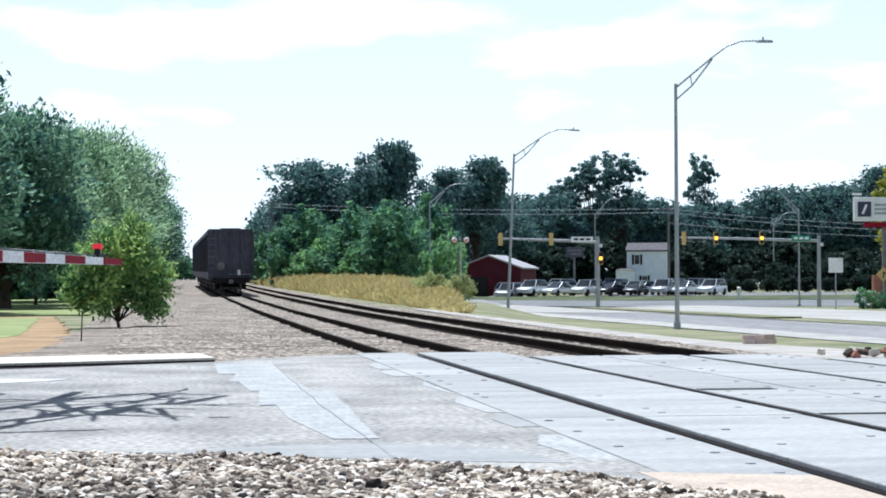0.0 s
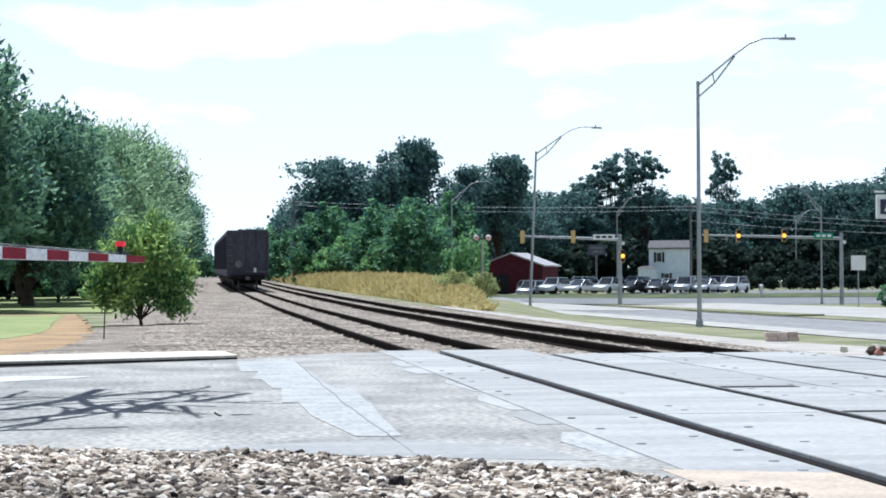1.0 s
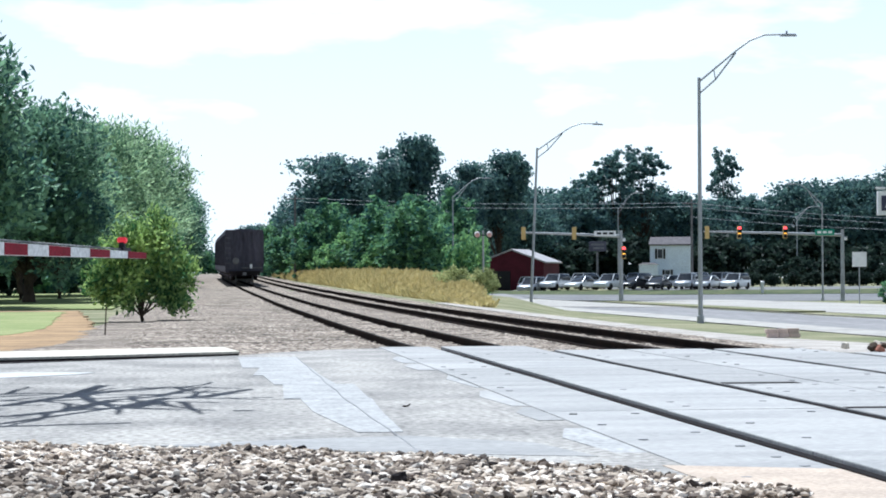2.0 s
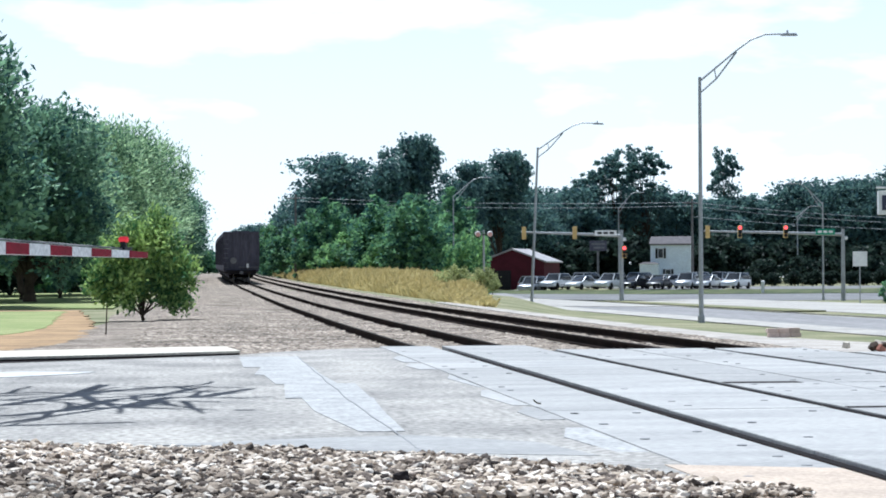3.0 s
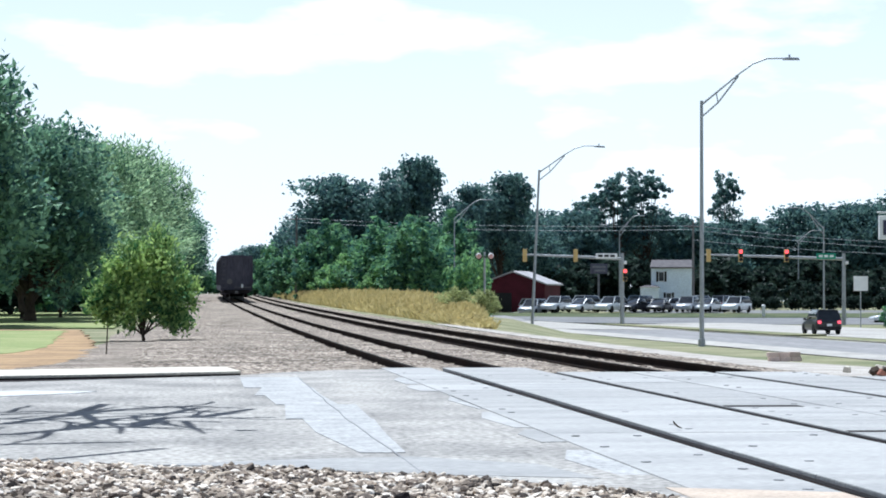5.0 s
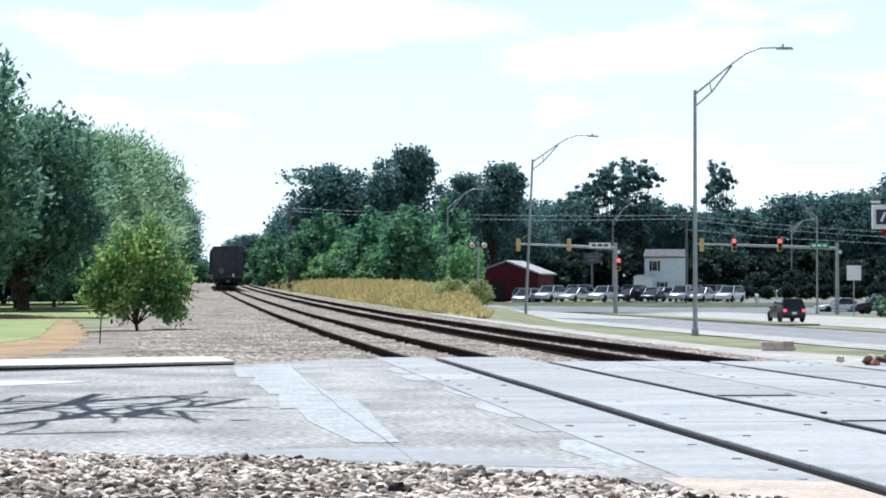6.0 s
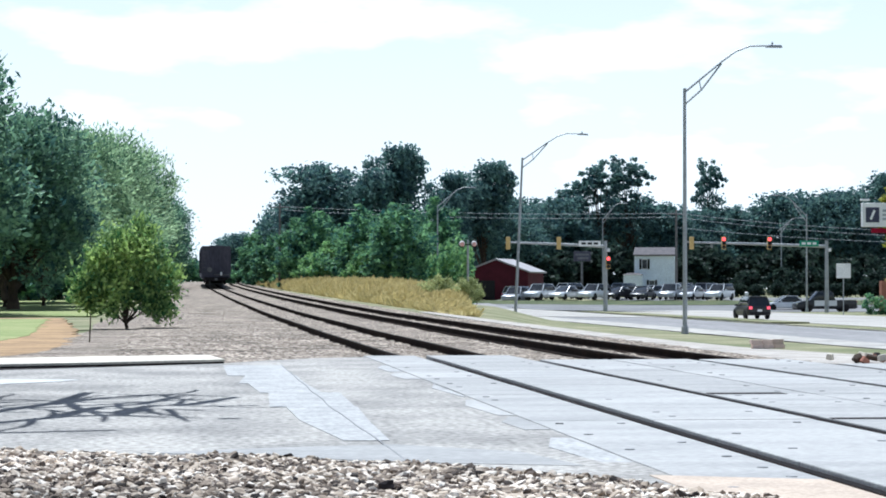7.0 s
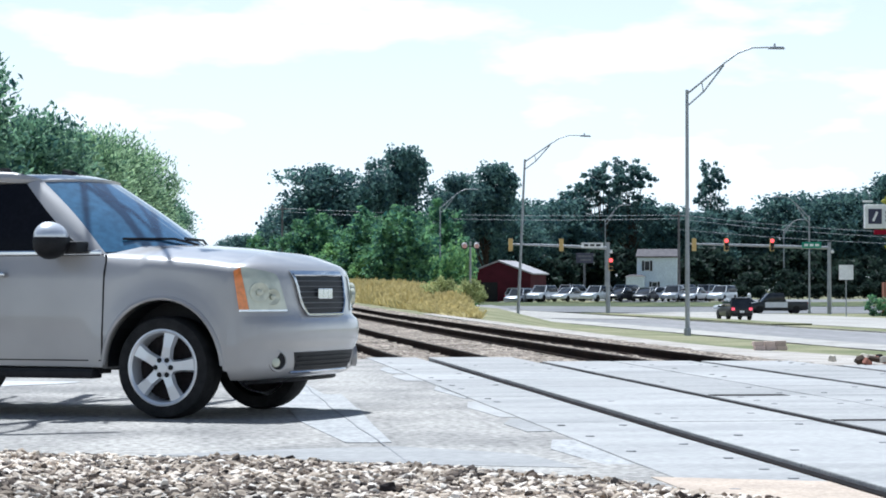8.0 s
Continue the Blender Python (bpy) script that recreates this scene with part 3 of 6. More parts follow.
        lathe(bm, [(0.035, 0.0), (0.03, 0.009)], "Z", 8, (x, y, 0.0))
    tagged(part("panel_bolts", bm, M["darksteel"]), "small dark bolt heads in the panels", "bolts", kind="stuff")


def rail_mesh(parent, x, ys):
    prof = [(-0.07, -0.17), (-0.07, -0.155), (-0.012, -0.13), (-0.012, -0.045), (-0.037, -0.035), (-0.037, -0.006), (-0.03, 0.0), (0.03, 0.0), (0.037, -0.006), (0.037, -0.035), (0.012, -0.045), (0.012, -0.13), (0.07, -0.155), (0.07, -0.17)]
    verts, faces, k = [], [], len(prof)
    for y in ys:
        verts += [(x + xc(y) + px, y, zt(y) + pz) for px, pz in prof]
    for j in range(len(ys) - 1):
        for i in range(k):
            faces.append((j * k + i, j * k + (i + 1) % k, (j + 1) * k + (i + 1) % k, (j + 1) * k + i))
    ob = raw("rail", verts, faces, M["rail"], parent)
    ob.data.materials.append(M["railtop"])
    for p in ob.data.polygons:
        if p.index % k == 6:
            p.material_index = 1


def tracks():
    ys = list(np.linspace(-20, 31, 12)) + list(np.linspace(32, 120, 45)) + list(np.linspace(124, 500, 60))
    for c in (0, 2):
        t = thing("railway_track", pose(0, 0, 0), "rusty steel rails on dark ties in grey ballast", "railway track", "tracks")
        rail_mesh(t, RAILS[c], ys)
        rail_mesh(t, RAILS[c + 1], ys)
        mid = (RAILS[c] + RAILS[c + 1]) / 2
        me, y = None, 35.2
        while y < 165:
            if me is None:
                bm = B()
                box(bm, (0, 0, -0.11), (2.55, 0.22, 0.18), bevel=0.015)
                ob = part("tie", bm, M["tie"], t)
                me = ob.data
            else:
                ob = new("tie", me)
                ob.parent = t
            ob.location = (mid + xc(y) + random.uniform(-0.03, 0.03), y, zt(y) - 0.16)
            ob.rotation_euler = (0, 0, random.uniform(-0.02, 0.02))
            y += 0.52
    # ballast bed: rounded shoulders, uneven crown between the rails
    sec = [(-1.6, -0.2), (-1.2, -0.14), (-0.2, -0.13), (0.6, -0.13), (1.6, -0.14), (2.4, -0.15), (2.9, -0.16), (3.2, -0.15), (3.33, -0.15), (3.42, -0.15), (3.6, -0.15), (4.09, -0.14), (4.6, -0.15), (4.77, -0.15), (4.86, -0.15), (5.1, -0.14), (5.9, -0.17), (6.7, -0.16), (7.0, -0.19), (7.1, -0.19), (7.3, -0.16), (7.8, -0.14), (8.3, -0.16), (8.46, -0.19), (8.55, -0.19), (9.0, -0.14), (9.9, -0.14), (10.5, -0.17), (11.0, -0.32)]
    ys = np.unique(np.concatenate([np.linspace(32.0, 60, 190), np.linspace(60, 130, 170), np.linspace(130, 500, 120)]))
    verts, faces, w = [], [], len(sec)
    for y in ys:
        f = step(32, 36, y)
        for x, dz in sec:
            xx = x + xc(y) + 0.15 * noise.noise(Vector((x * 3, y * 0.8, 4)))
            verts.append((xx, y, zt(y) + dz * (0.6 + 0.4 * f) + 0.05 * noise.noise(Vector((x * 4.1, y * 3.7, 1))) + 0.02 * noise.noise(Vector((x * 11, y * 9, 2)))))
    for j in range(len(ys) - 1):
        for i in range(w - 1):
            faces.append((j * w + i, j * w + i + 1, (j + 1) * w + i + 1, (j + 1) * w + i))
    tagged(raw("ballast_bed", verts, faces, M["ballast"]), "grey crushed stone ballast under the tracks", "ballast", kind="stuff")


def streets():
    ys = [36, 50, 62, 75, 90, 105, 120, 135, 150, 165, 180, 195, 210, 225, 245, 270, 300, 340]
    sheet("street_near", [(y, 20.6 + max(0, 75 - y) * 0.05 + max(0, y - 150) * 0.02, 33.2) for y in ys], M["lane"], 0.018, "grey asphalt street beside the railway", n=3, zf=lambda x, y: min(zg(x, y), zg(21, y)) if x < 33 else zg(33, y))
    sheet("gutter_strip", [(y, 20.6 + max(0, 75 - y) * 0.05 + max(0, y - 150) * 0.02, 22.8 + max(0, y - 150) * 0.02) for y in ys], M["street"], 0.032, "pale concrete gutter beside the grass strip", zf=lambda x, y: min(zg(x, y), zg(21, y)))
    sheet("gutter_strip", [(y, 30.2, 33.2) for y in ys if y < 226], M["street"], 0.06, "pale concrete gutter along the median")
    sheet("street_far", [(y, 36.4, 50) for y in ys if y < 226], M["street"], 0.03, "pale concrete carriageway beyond the median", n=2)
    sheet("intersection", [(y, 20.8 + max(0, y - 150) * 0.02 + max(0, 156 - y) * 0.9, 33.1) for y in (149, 152, 156, 165, 180, 195, 212.6)], M["street"], 0.045, "pale concrete pavement at the intersection", n=3, zf=lambda x, y: min(zg(x, y), zg(21, y)) if x < 33 else zg(33, y))
    sheet("median", [(y, 33.4 + 0.5 * abs(math.cos((y - 172) / 38)), 36.2) for y in (138, 144, 155, 170, 185, 200, 208)], M["grass"], 0.10, "grassy median with pale kerb", n=2)
    sheet("gravel_shoulder", [(34.6, 10.2, 15.5), (38, 10.3, 15.2), (42, 10.4, 14.6), (46, 10.4, 12.9), (50, 10.4, 11.75), (56, 10.4, 11.5), (66, 10.4, 11.35), (85, 10.4, 11.2), (110, 10.4, 11.0)], M["dust"], 0.035, "pale dusty gravel shoulder beside the tracks", n=4)
    sheet("street_cross", [(y, 22.5, 160) for y in (213, 218, 224, 230, 236)], M["tar"], 0.05, "dark asphalt cross street at the signals", n=6)
    # darker copy of the grass colour, standing in for shade on the verge
    sheet("verge", [(y, 22.5, 120) for y in (236.4, 240, 246)], M["verge"], 0.07, "rough grass between the cross street and the lot, shade put into its colour", n=6)
    sheet("street_lot", [(y, 34, 100) for y in (246, 256, 268, 282)], M["tar"], 0.04, "asphalt parking lot", n=6)


ground()
crossing()
tracks()
streets()


# ---- trees and plants ----
def leaves(name, blobs, n, size, material, parent, seed, shell=0.55, label="", droop=0.0, clump=0.16, spray=0.0, slender=0.32):
    """A crown of small folded leaf sprays, gathered in clumps over the blobs (centre, radii)."""
    rng = np.random.default_rng(seed)
    vol = np.array([b[1][0] * b[1][1] * b[1][2] for b in blobs]) ** 0.67
    pick = rng.choice(len(blobs), size=max(8, n // 42), p=vol / vol.sum())
    d = rng.normal(size=(len(pick), 3))
    d /= np.linalg.norm(d, axis=1)[:, None]
    r = shell + (1.06 - shell) * rng.random(len(pick)) ** 0.6
    far = rng.random(len(pick)) < 0.12
    r[far] *= 1.0 + 0.18 * rng.random(int(far.sum()))
    cen = np.array([blobs[i][0] for i in pick]) + d * r[:, None] * np.array([blobs[i][1] for i in pick])
    spread = np.array([np.mean(blobs[i][1]) for i in pick]) * clump
    own = rng.integers(0, len(pick), n)
    off = rng.normal(size=(n, 3)) * spread[own][:, None]
    off[:, 2] *= 0.75
    off[:, 2] -= droop * np.abs(rng.normal(size=n)) * spread[own] * 2
    pos = cen[own] + off
    a = rng.normal(size=(n, 3))
    a[:, 2] = a[:, 2] * 0.6 - droop
    if spray:
        way = d + np.array([0, 0, 0.55]) + 0.45 * rng.normal(size=d.shape)
        way /= np.linalg.norm(way, axis=1)[:, None]
        pos += way[own] * (rng.random(n) * spread[own] * 2.2)[:, None]
        a = a * (1 - spray) + way[own] * spray * 1.6
    a /= np.linalg.norm(a, axis=1)[:, None]
    b = np.cross(a, rng.normal(size=(n, 3)))
    b /= np.linalg.norm(b, axis=1)[:, None]
    c = np.cross(a, b)
    s = size * (0.6 + 0.9 * rng.random(n))[:, None]
    v = np.stack([pos - a * s * 0.6, pos + b * s * slender + c * s * 0.08, pos + a * s * 0.6, pos - b * s * slender + c * s * 0.08], 1).reshape(-1, 3)
    me = bpy.data.meshes.new(name)
    me.vertices.add(4 * n)
    me.vertices.foreach_set("co", v.astype(np.float32).ravel())
    me.loops.add(4 * n)
    me.loops.foreach_set("vertex_index", np.arange(4 * n, dtype=np.int32))
    me.polygons.add(n)
    me.polygons.foreach_set("loop_start", np.arange(0, 4 * n, 4, dtype=np.int32))
    me.polygons.foreach_set("loop_total", np.full(n, 4, dtype=np.int32))
    me.update(calc_edges=True)
    me.materials.append(material)
    ob = new(name, me)
    ob.parent = parent
    if label:
        ob["label"] = label
    return ob


def limbs(h, r, trunk, blobs, seed):
    """A tapered trunk that forks into limbs reaching the blobs."""
    rng = random.Random(seed)
    bm = B()
    lean = rng.uniform(-0.04, 0.04) * h
    tube(bm, [(0, 0, -0.15), (0.02 * h * 0.1, 0, trunk * 0.4), (lean * 0.4, 0, trunk), (lean, 0.02 * h, h * 0.62)], [r * 1.35, r, r * 0.8, r * 0.3], 9)
    for c, rad in blobs:
        z0 = trunk * rng.uniform(0.75, 1.15)
        mid = (c[0] * 0.45, c[1] * 0.45, z0 + (c[2] - z0) * 0.55)
        tube(bm, [(lean * 0.3, 0, z0), mid, (c[0], c[1], c[2] + rad[2] * 0.3)], [r * 0.5, r * 0.3, r * 0.08], 6)
    return bm


def make_tree(name, h, w, trunk, n, size, material, seed, label, category="tree", nb=9, shell=0.5, droop=0.0, slim=1.0, r=None, clump=0.2, group="", spray=0.0, slender=0.32):
    rng = random.Random(seed)
    t = thing(name, pose(0, 0, 0), label, category, group)
    blobs = [((0, 0, h * 0.62), (w * 0.36, w * 0.36, h * 0.30))]
    for i in range(nb):
        a, k = rng.uniform(0, math.tau), rng.uniform(0.15, 0.95)
        zz = trunk + (h - trunk) * (0.12 + 0.8 * k)
        rr = w * 0.5 * math.sqrt(max(0.08, 1 - (2 * k - 0.85) ** 2)) * rng.uniform(0.45, 0.85) * slim
        q = w * rng.uniform(0.13, 0.24)
        blobs.append(((rr * math.cos(a), rr * math.sin(a), min(zz, h - q * 0.8)), (q, q, q * rng.uniform(0.75, 1.2))))
    part("trunk", limbs(h, r or h * 0.022, trunk, blobs[1:], seed), M["bark"], t)
    leaves("crown", blobs, n, size, material, t, seed, shell, droop=droop, clump=clump, spray=spray, slender=slender)
    return t


SINK = {"understorey_bush": -1.1, "thicket_bush": -0.35, "thicket_tree": -0.6}


def at(ob, x, y, s=1.0, rz=0.0, sz=1.0, first=False, z=None):
    m = pose(x, y, zg(x, y) + SINK.get(ob.name.split(".")[0], 0.0) * s if z is None else z, 0, 0, rz)
    if not first:
        ob = copy_thing(ob, m)
    ob.matrix_basis = m @ Matrix.Diagonal((s, s, s * sz, 1))
    return ob


def plants():
    rng = random.Random(11)
    # row along the left of the tracks
    big = make_tree("street_tree", 13.0, 11.0, 1.7, 30000, 0.30, M["leaf_willow"], 3, "large shady tree with drooping grey-green leaves on the lawn", nb=18, droop=0.1, clump=0.19, r=0.27, spray=0.6, slender=0.2, group="trees left of the tracks")
    dark = make_tree("street_tree", 12.0, 10.5, 1.6, 24000, 0.34, M["leaf_deep"], 5, "broad dark green tree in the row beside the tracks", nb=16, clump=0.2, r=0.36, spray=0.4, slender=0.26, group="trees left of the tracks")
    row = [(dark, -8.6, 118, 0.77, 0, 0.96), (big, -9.6, 126, 0.70, 30, 1.0), (dark, -12.0, 104, 0.88, 80, 1.1), (big, -7.9, 131, 0.69, 200, 0.96), (dark, -10.5, 143, 0.88, 20, 0.93), (big, -7.0, 150, 0.80, 75, 0.95), (big, -6.7, 172, 0.88, 140, 0.95),
           (big, -6.2, 192, 0.86, 310, 1.0), (dark, -6.6, 215, 0.80, 200, 1.0), (big, -6.0, 240, 0.80, 30, 1.0), (dark, -5.6, 268, 0.85, 120, 1.0), (dark, -5.4, 300, 0.9, 250, 1.0), (dark, -5.2, 340, 0.95, 10, 1.0), (dark, -17, 112, 0.9, 10, 1.15), (dark, -18, 150, 1.0, 66, 1.0), (dark, -13, 175, 1.0, 5, 1.0), (dark, -24, 130, 1.0, 200, 1.0)]
    seen = set()
    for p, x, y, s, rz, sz in row:
        at(p, x, y, s, rz, sz, first=id(p) not in seen)
        seen.add(id(p))
    # small tree by the kerb
    t = thing("young_tree", pose(-1.9, 72, zg(-1.9, 72)) @ Matrix.Diagonal((1.05, 1.05, 1.22, 1)), "small bright green tree in the gravel by the tracks", "tree")
    bl = [((0.15, 0, 1.75), (0.55, 0.5, 0.6)), ((-0.75, 0.1, 1.25), (0.5, 0.5, 0.5)), ((0.7, 0, 1.3), (0.45, 0.45, 0.6)), ((-0.25, -0.2, 0.85), (0.55, 0.45, 0.4)), ((0.45, 0.1, 2.3), (0.32, 0.3, 0.35)), ((-0.45, 0, 1.95), (0.42, 0.4, 0.38)), ((-1.1, 0, 0.8), (0.36, 0.34, 0.32)), ((1.05, 0, 0.7), (0.36, 0.36, 0.42)), ((0.5, -0.1, 0.7), (0.4, 0.35, 0.35)), ((-1.35, 0, 1.0), (0.25, 0.25, 0.3)), ((1.2, 0, 1.25), (0.25, 0.25, 0.35))]
    part("trunk", limbs(2.3, 0.055, 0.16, bl, 4), M["bark"], t)
    leaves("crown", bl, 9500, 0.12, M["leaf_young"], t, 8, 0.2, clump=0.34, spray=0.45, slender=0.28)
    bm = B()
    tube(bm, [(-2.33, 56.0, -0.3), (-2.3, 56.0, 0.42)], [0.02, 0.015], 6)
    tagged(part("marker_stake", bm, M["bark"]), "short rusty stake in the gravel", "stake")
    # bright thicket behind the tall grass
    thick = make_tree("thicket_tree", 7.0, 6.4, 0.7, 7000, 0.34, M["leaf_light"], 21, "bright green young tree at the thicket's edge", nb=12, clump=0.17, r=0.08, spray=0.3, group="thicket trees")
    mid = make_tree("thicket_tree", 8.5, 7.0, 0.8, 7500, 0.38, M["leaf_mid"], 22, "green young tree at the thicket's edge", nb=13, clump=0.16, r=0.1, spray=0.3, group="thicket trees")
    spots = [(mid, 19.0, 216, 1.0), (mid, 15.8, 226, 0.85), (thick, 23.6, 258, 1.18), (mid, 26.6, 264, 1.26), (mid, 20, 236, 1.05), (thick, 14.4, 240, 0.8), (mid, 12.8, 262, 0.95), (thick, 14.4, 252, 0.85),
             (mid, 17.4, 246, 0.92), (thick, 17.6, 221, 0.85), (mid, 11.6, 295, 0.95), (thick, 12.2, 278, 0.9), (mid, 20.2, 244, 1.12), (mid, 15, 275, 1.0), (mid, 11, 325, 0.9), (mid, 10.5, 355, 1.0)]
    seen = set()
    for p, x, y, s in spots:
        at(p, x, y, s, rng.uniform(0, 360), rng.uniform(0.9, 1.1), first=id(p) not in seen)
        seen.add(id(p))
    low = make_tree("thicket_bush", 2.6, 4.6, 0.05, 3000, 0.3, M["leaf_mid"], 24, "low dense green bush filling the thicket", "bush", nb=9, r=0.04, shell=0.3, group="thicket bushes")
    spots = [(12.6 + k * 1.6, 262 - k * 7.0) for k in range(6)] + [(11, 288), (10.6, 308), (9.8, 332), (9, 357), (7.6, 385), (7, 420), (6.4, 460)] + [(13 + k * 1.9, 252 - k * 5) for k in range(6)] + [(-4.6 - 0.02 * k, 345 - 19 * k) for k in range(10)] + [(-6.5, 150), (-8.5, 165), (-10.5, 160), (3.5, 560), (0.5, 570), (-3, 560), (6.5, 540)]
    for k, (x, y) in enumerate(spots):
        at(low, x, y, rng.uniform(0.9, 1.25) * (1.8 if y > 400 else 1), rng.uniform(0, 360), rng.uniform(0.8, 1.2), first=k == 0)
    shrub = make_tree("shrub", 2.2, 2.6, 0.1, 2600, 0.16, M["leaf_light"], 31, "light green shrub in the long grass", "shrub", nb=6, r=0.03, group="shrubs")
    seen = set()
    weed = make_tree("weed_bush", 2.0, 2.6, 0.05, 2600, 0.15, M["leaf_weed"], 33, "pale yellow-green weeds standing in the dry grass", "weeds", nb=7, r=0.02, spray=0.5, slender=0.2, group="weeds")
    for k, (x, y, s, sz) in enumerate([(13.3, 131, 0.82, 0.95), (14.9, 128, 0.7, 1.05), (15.5, 130, 0.45, 1.0), (13.9, 134, 0.7, 0.9)]):
        at(weed, x, y, s, rng.uniform(0, 360), sz, first=k == 0)
    for x, y, s, sz in [(18.4, 167, 1.15, 1.9), (19.1, 170, 1.1, 1.95), (18.9, 175, 1.2, 1.8)]:
        at(shrub, x, y, s, rng.uniform(0, 360), sz, first=not seen)
        seen.add(1)
    # tall dark trees behind
    tall = make_tree("forest_tree", 19.0, 12.0, 4.0, 13000, 0.5, M["leaf_dark"], 41, "tall dark green tree in the wood", nb=15, clump=0.2, r=0.3, group="forest trees")
    wide = make_tree("forest_tree", 15.0, 14.0, 2.5, 13000, 0.5, M["leaf_dark"], 42, "broad dark tree in the wood", nb=15, clump=0.19, r=0.3, group="forest trees")
    airy = make_tree("forest_tree", 20.0, 9.0, 5.0, 6500, 0.42, M["leaf_dark"], 43, "thin-crowned tall tree in the wood", nb=22, clump=0.13, r=0.25, shell=0.35, group="forest trees")
    spots = [(tall, 23.4, 280, 0.73, 1.33), (wide, 15.6, 285, 0.93, 1.05), (wide, 13.8, 318, 0.75, 1.0), (wide, 18.4, 305, 0.92, 0.95), (wide, 7.6, 390, 0.55, 1.0), (wide, 6.2, 450, 0.6, 0.9), (wide, 28.5, 305, 0.55, 1.0), (tall, 32.2, 300, 0.56, 1.55), (tall, 38.2, 312, 0.78, 1.23), (wide, 35, 318, 0.6, 1.0), (wide, 43.5, 328, 0.8, 0.95),
             (wide, 47, 345, 0.85, 1.0), (wide, 55, 350, 0.95, 1.0), (airy, 60.5, 352, 1.02, 1.0), (airy, 65.5, 356, 1.06, 1.0), (airy, 56.5, 356, 0.85, 1.0), (tall, 64, 375, 0.68, 1.0), (wide, 71, 360, 0.95, 0.95), (wide, 78, 365, 0.85, 1.0), (airy, 81.5, 372, 0.72, 1.5), (wide, 87, 375, 0.85, 1.06), (wide, 94, 370, 1.0, 1.05), (wide, 100, 362, 0.98, 1.08), (tall, 107, 365, 0.92, 1.1), (wide, 113, 365, 1.0, 1.0), (wide, 121, 370, 1.05, 1.0), (wide, 60, 385, 0.95, 1.0), (wide, 90, 392, 1.0, 0.9), (wide, 76, 395, 1.0, 1.0), (wide, 50, 378, 1.0, 1.0), (wide, 106, 395, 1.05, 1.0), (wide, 130, 372, 1.0, 1.0), (wide, 30, 335, 0.55, 1.0), (wide, 23, 325, 0.6, 1.0)]
    seen = set()
    for p, x, y, s, sz in spots:
        at(p, x, y, s, rng.uniform(0, 360), sz, first=id(p) not in seen)
        seen.add(id(p))
    # understorey, the wood's shade put into its leaf colour
    under = make_tree("understorey_bush", 6.5, 9.0, 0.3, 2800, 0.62, M["leaf_shade"], 51, "bushy undergrowth below the wood, shade put into its leaf colour", "bush", nb=9, r=0.1, shell=0.3, group="understorey")
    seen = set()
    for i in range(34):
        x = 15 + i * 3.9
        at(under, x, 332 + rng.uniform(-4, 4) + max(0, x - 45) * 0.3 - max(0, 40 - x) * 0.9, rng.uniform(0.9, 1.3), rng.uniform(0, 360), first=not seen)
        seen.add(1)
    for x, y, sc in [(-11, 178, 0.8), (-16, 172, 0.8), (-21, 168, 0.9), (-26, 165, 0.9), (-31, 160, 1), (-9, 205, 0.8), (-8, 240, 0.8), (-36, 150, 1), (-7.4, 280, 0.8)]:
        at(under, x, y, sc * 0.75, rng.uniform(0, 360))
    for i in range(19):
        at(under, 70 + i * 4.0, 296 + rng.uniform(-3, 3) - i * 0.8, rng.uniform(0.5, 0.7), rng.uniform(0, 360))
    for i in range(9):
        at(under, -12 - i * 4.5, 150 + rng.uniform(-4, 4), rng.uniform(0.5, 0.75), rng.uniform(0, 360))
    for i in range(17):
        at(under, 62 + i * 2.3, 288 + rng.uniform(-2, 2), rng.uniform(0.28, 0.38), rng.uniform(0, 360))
    gold = make_tree("roadside_tree", 13.0, 6.0, 6.5, 4200, 0.4, M["leaf_gold"], 61, "yellow-green tree above the roadside sign", nb=9, r=0.15)
    at(gold, 65.4, 212, 1.0, 0, first=True)
    # clipped hedge
    h = thing("hedge", pose(55.6, 185.3, zg(55.6, 185.3)), "clipped dark green box hedge by the road", "hedge")
    leaves("foliage", [((-2 + i * 0.9, 0, 0.75), (0.75, 0.7, 0.75)) for i in range(7)], 5200, 0.17, M["leaf_mid"], h, 70, 0.55, clump=0.2)
    bm = B()
    for i in range(7):
        tube(bm, [(-2 + i * 0.9, 0, -0.1), (-2 + i * 0.9, 0, 0.9)], [0.05, 0.02], 5)
    part("stem", bm, M["bark"], h)
    # tall dry grass between the tracks and the thicket
    rngn = np.random.default_rng(5)
    n = 120000
    y = 100 + (335 - 100) * rngn.random(n) ** 0.85
    x0 = np.interp(y, [90, 150, 200, 250, 335], [11.4, 11.0, 10.5, 10.0, 9.3])
    x1 = np.interp(y, [90, 105, 125, 140, 170, 205, 225, 250, 335], [11.8, 12.2, 14.2, 16.2, 18.6, 19.6, 17.0, 14.5, 11.5])
    x = x0 + (x1 - x0) * rngn.random(n)
    tuft = np.array([noise.noise(Vector((a * 0.9, b * 0.35, 3))) for a, b in zip(x, y)])
    hgt = (0.45 + 0.75 * rngn.random(n) ** 1.4) * np.interp(y, [92, 120, 150, 200], [0.35, 0.7, 1.05, 1.25]) * (1 + 0.28 * tuft) * np.interp(x - x0, [0, 0.8, 2], [0.45, 0.8, 1])
    lean = rngn.normal(size=(n, 2)) * 0.16
    wd = rngn.normal(size=(n, 2)) * 0.016 + np.array([0.013, 0.0])
    zb = np.array([zg(a, b) for a, b in zip(x, y)])
    p0 = np.stack([x - wd[:, 0], y - wd[:, 1], zb - 0.05], 1)
    p1 = np.stack([x + wd[:, 0], y + wd[:, 1], zb - 0.05], 1)
